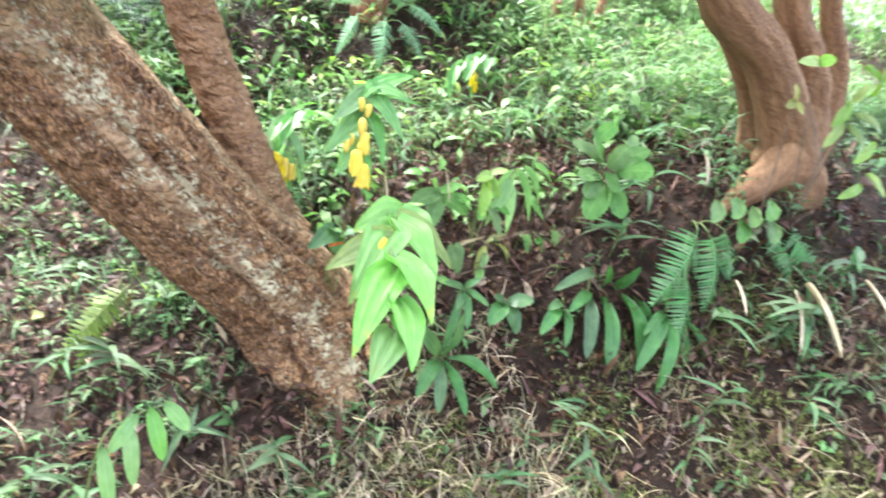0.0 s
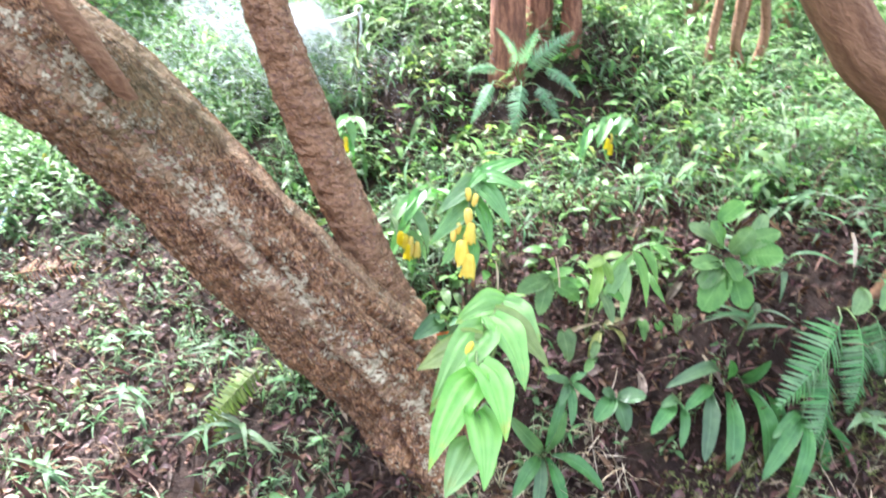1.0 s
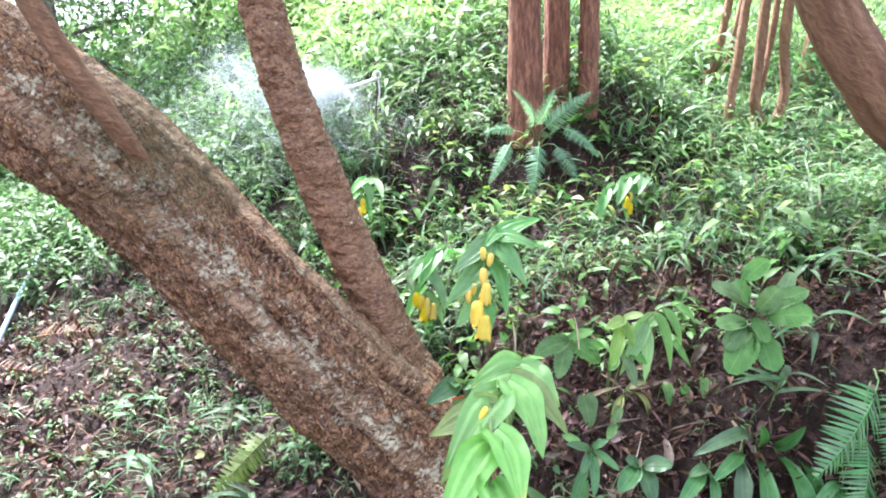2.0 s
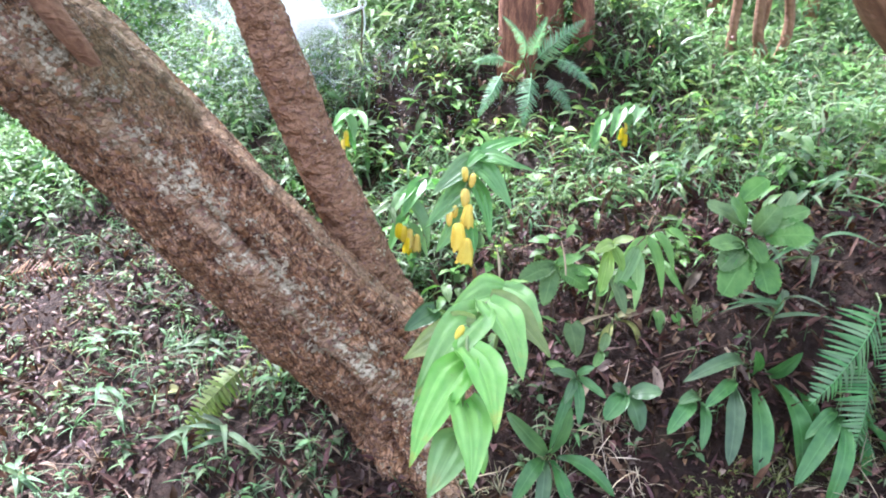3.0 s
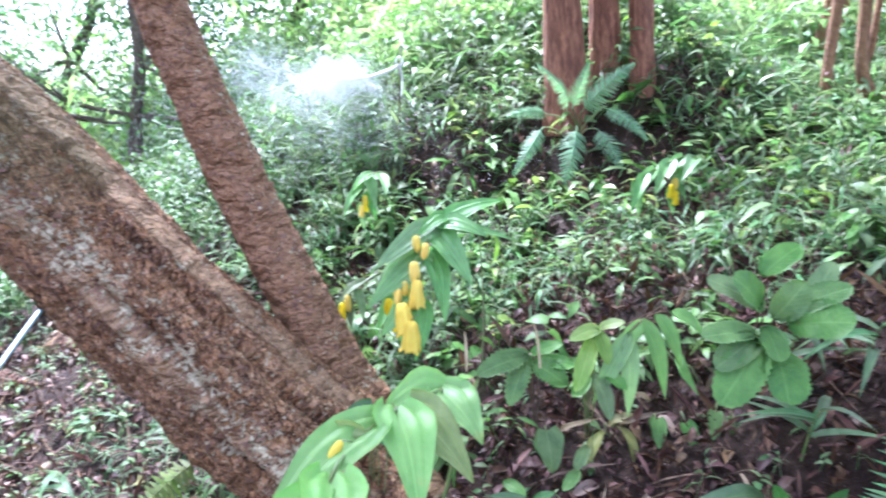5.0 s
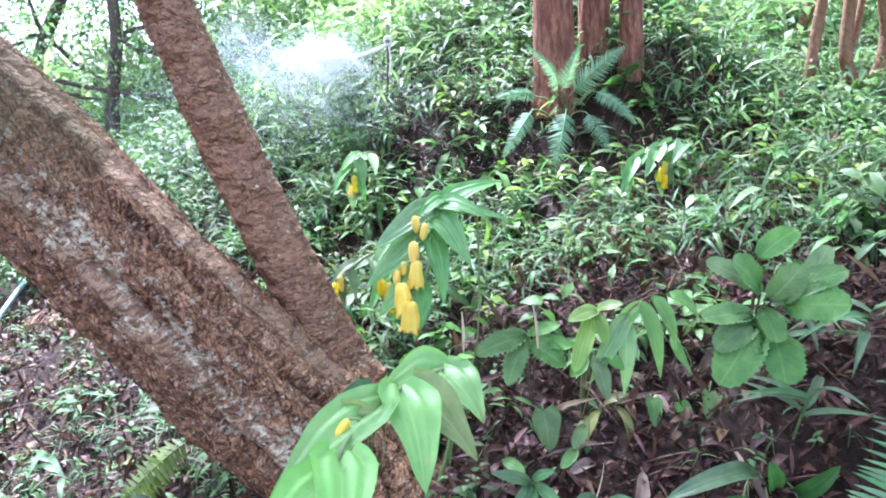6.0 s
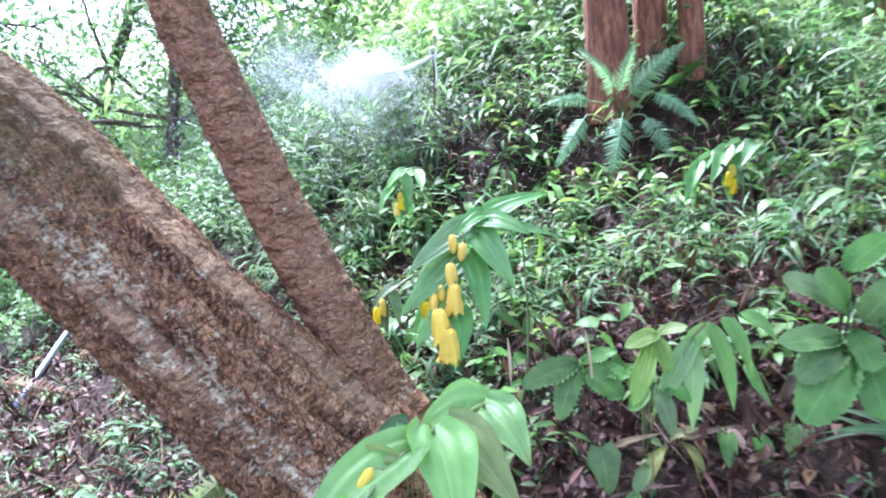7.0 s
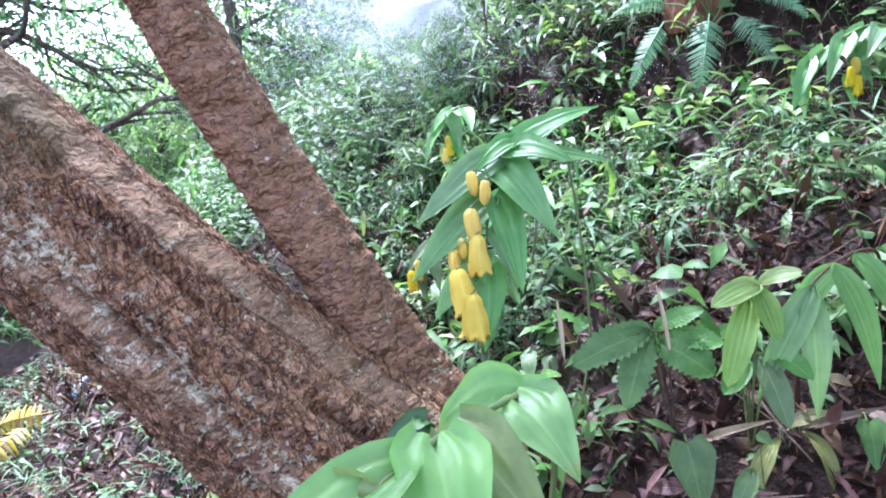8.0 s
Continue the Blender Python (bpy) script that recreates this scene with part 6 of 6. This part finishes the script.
bed("grass_wisps", "thin pale grass wisps lying among fallen leaves", "grass", spread(900, -2.1, 0.0, 0.3, 2.5, lambda x, y: patchy(x, y, 4.0, 14.0, 0.4)), [small_leaf("grass", 0.09, 0.004, 0.5, 0.4, 3), small_leaf("grass", 0.07, 0.003, 0.8, 0.4, 3)], SASA, (0.005, 0.03), (0.3, 0.4), (0.4, 0.9), 5, 0.5, False)
bed("twig_litter", "thin dry twigs and stalks on the soil", "leaf litter", spread(1500, -2.0, 1.5, 0.2, 2.4, None), [small_leaf("strap", 0.12, 0.0035, 0.1, 0.8, 3, 0.15), small_leaf("strap", 0.09, 0.003, 0.0, 0.8, 3, -0.2)], TWIG, (0, 0.004), (0.1, 0.3), (0.5, 1.6), 1, 0, False)
bed("grass_leaves", "short bamboo grass among fallen leaves", "undergrowth", spread(1350, -2.2, 0.0, 0.4, 2.6, lambda x, y: left_bed(x) * patchy(x, y, 3.5, 4.0, 0.36)), grassy, SASA, (0.02, 0.07), (0.1, 0.35), (0.3, 0.65), 7)
bed("seedling_leaves", "small green seedlings among fallen leaves", "undergrowth", spread(2300, -2.2, 0.2, 0.3, 2.6, lambda x, y: 0.15 + 0.7 * patchy(x, y, 4.5, 9.0, 0.36)), oval, COVER, (0.02, 0.07), (0.1, 0.35), (0.35, 0.8), 5)
bed("grass_leaves", "bamboo grass on the slope", "undergrowth", spread(2300, -0.35, 2.4, 1.36, 2.5, lambda x, y: clearing(x, y) * bare(x, y) * (0.05 + 0.95 * patchy(x, y, 3.2, 2.0))), grassy, SASA, (0.04, 0.15), (0.1, 0.45), (0.45, 0.95), 7)
bed("ground_cover_leaves", "low leafy ground cover on the slope", "undergrowth", spread(2600, -0.45, 2.4, 1.36, 2.5, lambda x, y: clearing(x, y) * bare(x, y) * (0.06 + 0.94 * patchy(x, y, 4.0, 6.0))), oval, COVER, (0.03, 0.15), (0.0, 0.4), (0.3, 0.65), 8)
bed("dry_stems", "thin dry brown stems standing among the plants", "undergrowth", spread(700, -0.4, 2.2, 1.36, 2.6, None), dead, LITTER, (0.06, 0.2), (-0.4, 0.5), (0.25, 0.55), 2)
bed("ground_cover_leaves", "bright leafy plants on the sunlit slope", "undergrowth", spread(2600, 0.75, 3.2, 1.5, 2.9, lambda x, y: smooth01((x - 0.75) / 0.4) * (0.3 + 0.7 * patchy(x, y, 3.0, 15.0))), oval + grassy, MIDGREEN, (0.05, 0.2), (0.1, 0.4), (0.5, 1.2), 7)
bed("ground_cover_leaves", "larger dull green leaves among the grass", "undergrowth", spread(420, -0.4, 1.8, 1.4, 2.4, bare), oval, BROAD, (0.05, 0.14), (-0.2, 0.3), (1.0, 1.9), 4)
bed("ground_cover_leaves", "sparse seedlings on the bare bank", "undergrowth", spread(230, 0.0, 1.6, 0.2, 1.35, None), oval, COVER, (0.01, 0.06), (0.0, 0.4), (0.3, 0.75), 4)
bed("ground_cover_leaves", "leafy plants along the top of the bare bank", "undergrowth", spread(90, 0.0, 1.3, 1.22, 1.42, lambda x, y: patchy(x, y, 5.0, 21.0, 0.3)), oval, BROAD, (0.04, 0.14), (-0.2, 0.35), (0.8, 1.4), 5)
bed("ground_cover_leaves", "scattered yellow-green leaves on the slope", "undergrowth", spread(150, -0.4, 1.6, 1.4, 2.6, bare), oval, YELLOW_GREEN, (0.05, 0.16), (-0.1, 0.35), (0.8, 1.5), 3)
bed("dry_grass", "tufts of dry grass and thin green blades on the eroded bank", "grass", spread(750, -0.35, 1.1, 0.25, 0.82, lambda x, y: patchy(x, y, 4.0, 12.0, 0.42)), [small_leaf("grass", 0.10, 0.003, 0.3, 0.4, 4), small_leaf("grass", 0.08, 0.0025, 0.6, 0.4, 4)], DRY_GRASS, (0.005, 0.02), (0.6, 0.5), (0.4, 0.9), 6)
bed("dry_roots", "pale dry rootlets and grass at the foot of the trunk", "leaf litter", spread(1500, -0.5, 0.3, 0.55, 0.99, lambda x, y: 0.2 + 0.8 * clump(x, y, 5.0, 51.0)), [small_leaf("strap", 0.10, 0.003, 0.5, 0.8, 4, 0.2), small_leaf("strap", 0.07, 0.0022, -0.3, 0.8, 4, -0.2)], STRAW, (0, 0.01), (0.1, 0.6), (0.4, 1.1), 1, 0, False)
bed("dry_grass", "tufts of dry grass at the foot of the trunk", "grass", spread(420, -0.45, 0.3, 0.6, 0.98, lambda x, y: patchy(x, y, 5.0, 61.0, 0.36)), [small_leaf("grass", 0.09, 0.0035, 0.4, 0.4, 4), small_leaf("grass", 0.07, 0.003, 0.7, 0.4, 4)], DRY_GRASS, (0.005, 0.02), (0.6, 0.5), (0.4, 0.9), 6)
bed("leaf_litter", "tan leaf scraps at the foot of the trunk", "leaf litter", spread(1300, -0.5, 0.3, 0.5, 1.0, None), dead, LITTER_PALE, (0, 0.001), (0.1, 0.5), (0.2, 0.55), 1, 0, False)
bed("moss", "yellow-green moss on the eroded bank", "moss", spread(6500, -0.3, 1.1, 0.25, 0.85, lambda x, y: patchy(x, y, 4.5, 31.0, 0.46, 6.0)), [small_leaf("lance", 0.014, 0.005, 0.5, 0.2, 2), small_leaf("grass", 0.018, 0.004, 0.3, 0.2, 2)], MOSS, (0.001, 0.006), (0.5, 0.5), (0.6, 1.3), 5, 0.4, False)
bed("dry_roots", "fine dry rootlets and straw on the eroded bank", "leaf litter", spread(550, 0.0, 1.3, 0.2, 0.75, None), [small_leaf("strap", 0.10, 0.0022, 0.5, 0.8, 4, 0.2), small_leaf("strap", 0.08, 0.0018, -0.3, 0.8, 4, -0.2)], STRAW, (0, 0.004), (0.0, 0.5), (0.4, 1.2), 1, 0, False)
bed("grass_leaves", "bamboo grass round the tan tree", "undergrowth", spread(900, 0.85, 3.0, 0.5, 1.5, lambda x, y: 0.3 + 0.7 * patchy(x, y, 3.0, 5.0)), grassy + oval, SASA, (0.04, 0.14), (0.1, 0.4), (0.5, 1.0), 6)
bed("undergrowth_leaves", "leafy plants on the bank below the trunks", "undergrowth", spread(1700, -1.5, 1.7, 2.2, 2.9, lambda x, y: smooth01((x + 0.8) / 0.3) * (0.25 + 0.75 * patchy(x, y, 3.0, 8.0)) * clearing(x, y)), oval + grassy, COVER, (0.05, 0.2), (0.0, 0.45), (0.6, 1.25), 8)
bed("hillside_leaves", "mid-green undergrowth up the hillside", "undergrowth", spread(2300, -2.0, 3.2, 2.75, 3.9, lambda x, y: smooth01((x + 0.7) / 0.5) * smooth01((3.6 - y) / 0.5)), far_oval + far_grass, MIDGREEN, (0.1, 0.42), (0.0, 0.4), (0.85, 1.7), 8)
# the sunlit look up here is painted by the lightened leaf colour
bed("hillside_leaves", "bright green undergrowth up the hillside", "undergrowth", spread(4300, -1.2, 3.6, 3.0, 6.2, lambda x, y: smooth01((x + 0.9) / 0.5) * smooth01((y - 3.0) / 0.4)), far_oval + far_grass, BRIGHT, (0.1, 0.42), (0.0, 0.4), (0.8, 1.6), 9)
bed("hillside_leaves", "green undergrowth below the slope", "undergrowth", spread(2300, -4.2, -0.5, 2.6, 6.0, lambda x, y: smooth01((y - 2.7 - 0.15 * (x + 1.5)) / 0.5)), far_oval + far_grass, BROAD, (0.08, 0.3), (0.0, 0.4), (0.8, 1.6), 9)
bed("undergrowth_leaves", "low bushes beyond the trunk's fork", "undergrowth", spread(700, -1.7, -0.5, 2.55, 3.7, None), oval, COVER, (0.08, 0.28), (0.0, 0.4), (0.6, 1.2), 9)
bed("undergrowth_leaves", "scattered low plants over the open slope", "undergrowth", spread(1100, -6, 6, -4, 3, lambda x, y: (1.0 - ((x > -2.2) & (x < 1.6) & (y > -0.6) & (y < 2.6))) * patchy(x, y, 1.2, 3.0, 0.4)), far_oval + far_grass, SASA, (0.05, 0.25), (0.1, 0.4), (0.8, 1.5), 7)
bed("bush_leaves", "green bushes beyond the level ground", "bush", spread(1500, 1.6, 7.0, 2.9, 7.0, None), far_oval, MIDGREEN, (0.25, 1.3), (0.0, 0.4), (1.0, 2.0), 11)
bed("bush_leaves", "tall green bushes below the slope", "bush", spread(800, -5.5, -1.6, 5.0, 7.5, None), far_oval, COVER, (0.4, 1.5), (0.0, 0.4), (1.2, 2.2), 12)
# bushes and far foliage share that light-painted leaf colour
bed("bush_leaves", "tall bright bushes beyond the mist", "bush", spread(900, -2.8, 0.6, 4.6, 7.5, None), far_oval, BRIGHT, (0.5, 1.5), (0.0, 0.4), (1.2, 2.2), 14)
bed("far_wood_leaves", "distant foliage with sunlight in its leaf colour", "woods", spread(1400, -9, 9, 6.0, 11, None), [small_leaf("ovate", 0.16, 0.09, 0.4, 0.2, 2)], BRIGHT, (0.3, 1.8), (0, 0.4), (0.8, 1.6), 9)

# ---- mist line ----
hx, hy = -0.094, 2.60
hz = ground_z(hx, hy)
post = thing("mist_nozzle", "thin white mist hose tied to a short post", "sprinkler", (hx, hy, hz))
part("post", tube("post", [(hx, hy, hz - 0.03), (hx + 0.004, hy, (hz + 1.57) / 2), (hx, hy, 1.57)], [0.0035, 0.0035, 0.0035], TWIG, 8, 3), post)
part("hose", tube("hose", [(hx, hy, 1.555), (hx - 0.05, hy + 0.02, 1.532), (hx - 0.12, hy + 0.02, 1.51), (hx - 0.24, hy + 0.02, 1.495)], [0.006, 0.006, 0.006, 0.005], HOSE_WHITE, 8, 5), post, "white flexible hose")
ring = [(hx + 0.012 * math.cos(a), hy - 0.004, 1.568 + 0.014 * math.sin(a)) for a in np.linspace(0, 6.283, 11)]
part("loop", tube("loop", ring, [0.0035] * 11, HOSE_WHITE, 6, 2), post)
part("tie", tube("tie", [(hx + 0.004, hy - 0.004, 1.55), (hx + 0.012, hy - 0.006, 1.50), (hx + 0.006, hy - 0.004, 1.45)], [0.003, 0.003, 0.002], HOSE_WHITE, 6, 3), post)
puffs = (((-0.345, 2.80, 1.515), (0.055, 0.05, 0.034), 8000), ((-0.29, 2.62, 1.50), (0.06, 0.03, 0.032), 14000), ((-0.43, 2.75, 1.46), (0.10, 0.06, 0.055), 9000), ((-0.63, 2.80, 1.54), (0.07, 0.05, 0.06), 6000), ((-0.50, 2.76, 1.42), (0.2, 0.09, 0.1), 5000), ((-0.29, 2.74, 1.36), (0.12, 0.06, 0.09), 5000),
         ((-0.80, 2.78, 1.25), (0.22, 0.09, 0.16), 7000), ((-0.06, 2.6, 1.28), (0.16, 0.08, 0.09), 7000), ((0.33, 2.42, 1.16), (0.16, 0.08, 0.07), 5000), ((0.30, 2.6, 1.32), (0.22, 0.06, 0.07), 6000))
drops = np.concatenate([np.array(c) + rng.normal(0, 1, (k, 3)) * s for c, s, k in puffs])
n = len(drops)
drops += 0.012 * np.stack([np.sin(drops[:, 2] * 60 + drops[:, 0] * 25), 0 * drops[:, 0], np.sin(drops[:, 0] * 45)], 1)
tetra = (np.array([(1, 1, 1), (1, -1, -1), (-1, 1, -1), (-1, -1, 1)]) * 0.0008, [(0, 1, 2), (0, 3, 1), (0, 2, 3), (1, 3, 2)], np.zeros((4, 2)))
tagged(new("mist", joined("mist", [(tetra, frames_at(drops, rng.uniform(0, 6, n), rng.uniform(-1, 1, n), rng.uniform(-1, 1, n), rng.uniform(0.6, 1.4, n)))], MIST)), "white puff of fine water mist drifting from the hose", "mist", kind="stuff")

# ---- pipe on the litter ----
pa, pb = (-1.365, 2.15), (-1.39, 2.95)
ob = tagged(new("pipe", tube("pipe", [(pa[0], pa[1], ground_z(*pa) + 0.03), ((pa[0] + pb[0]) / 2, (pa[1] + pb[1]) / 2, (ground_z(*pa) + ground_z(*pb)) / 2 + 0.05), (pb[0], pb[1], ground_z(*pb) + 0.05)], [0.009] * 3, POLE_BLUE, 10, 4)), "pale blue plastic pipe lying on the leaf litter", "pipe")
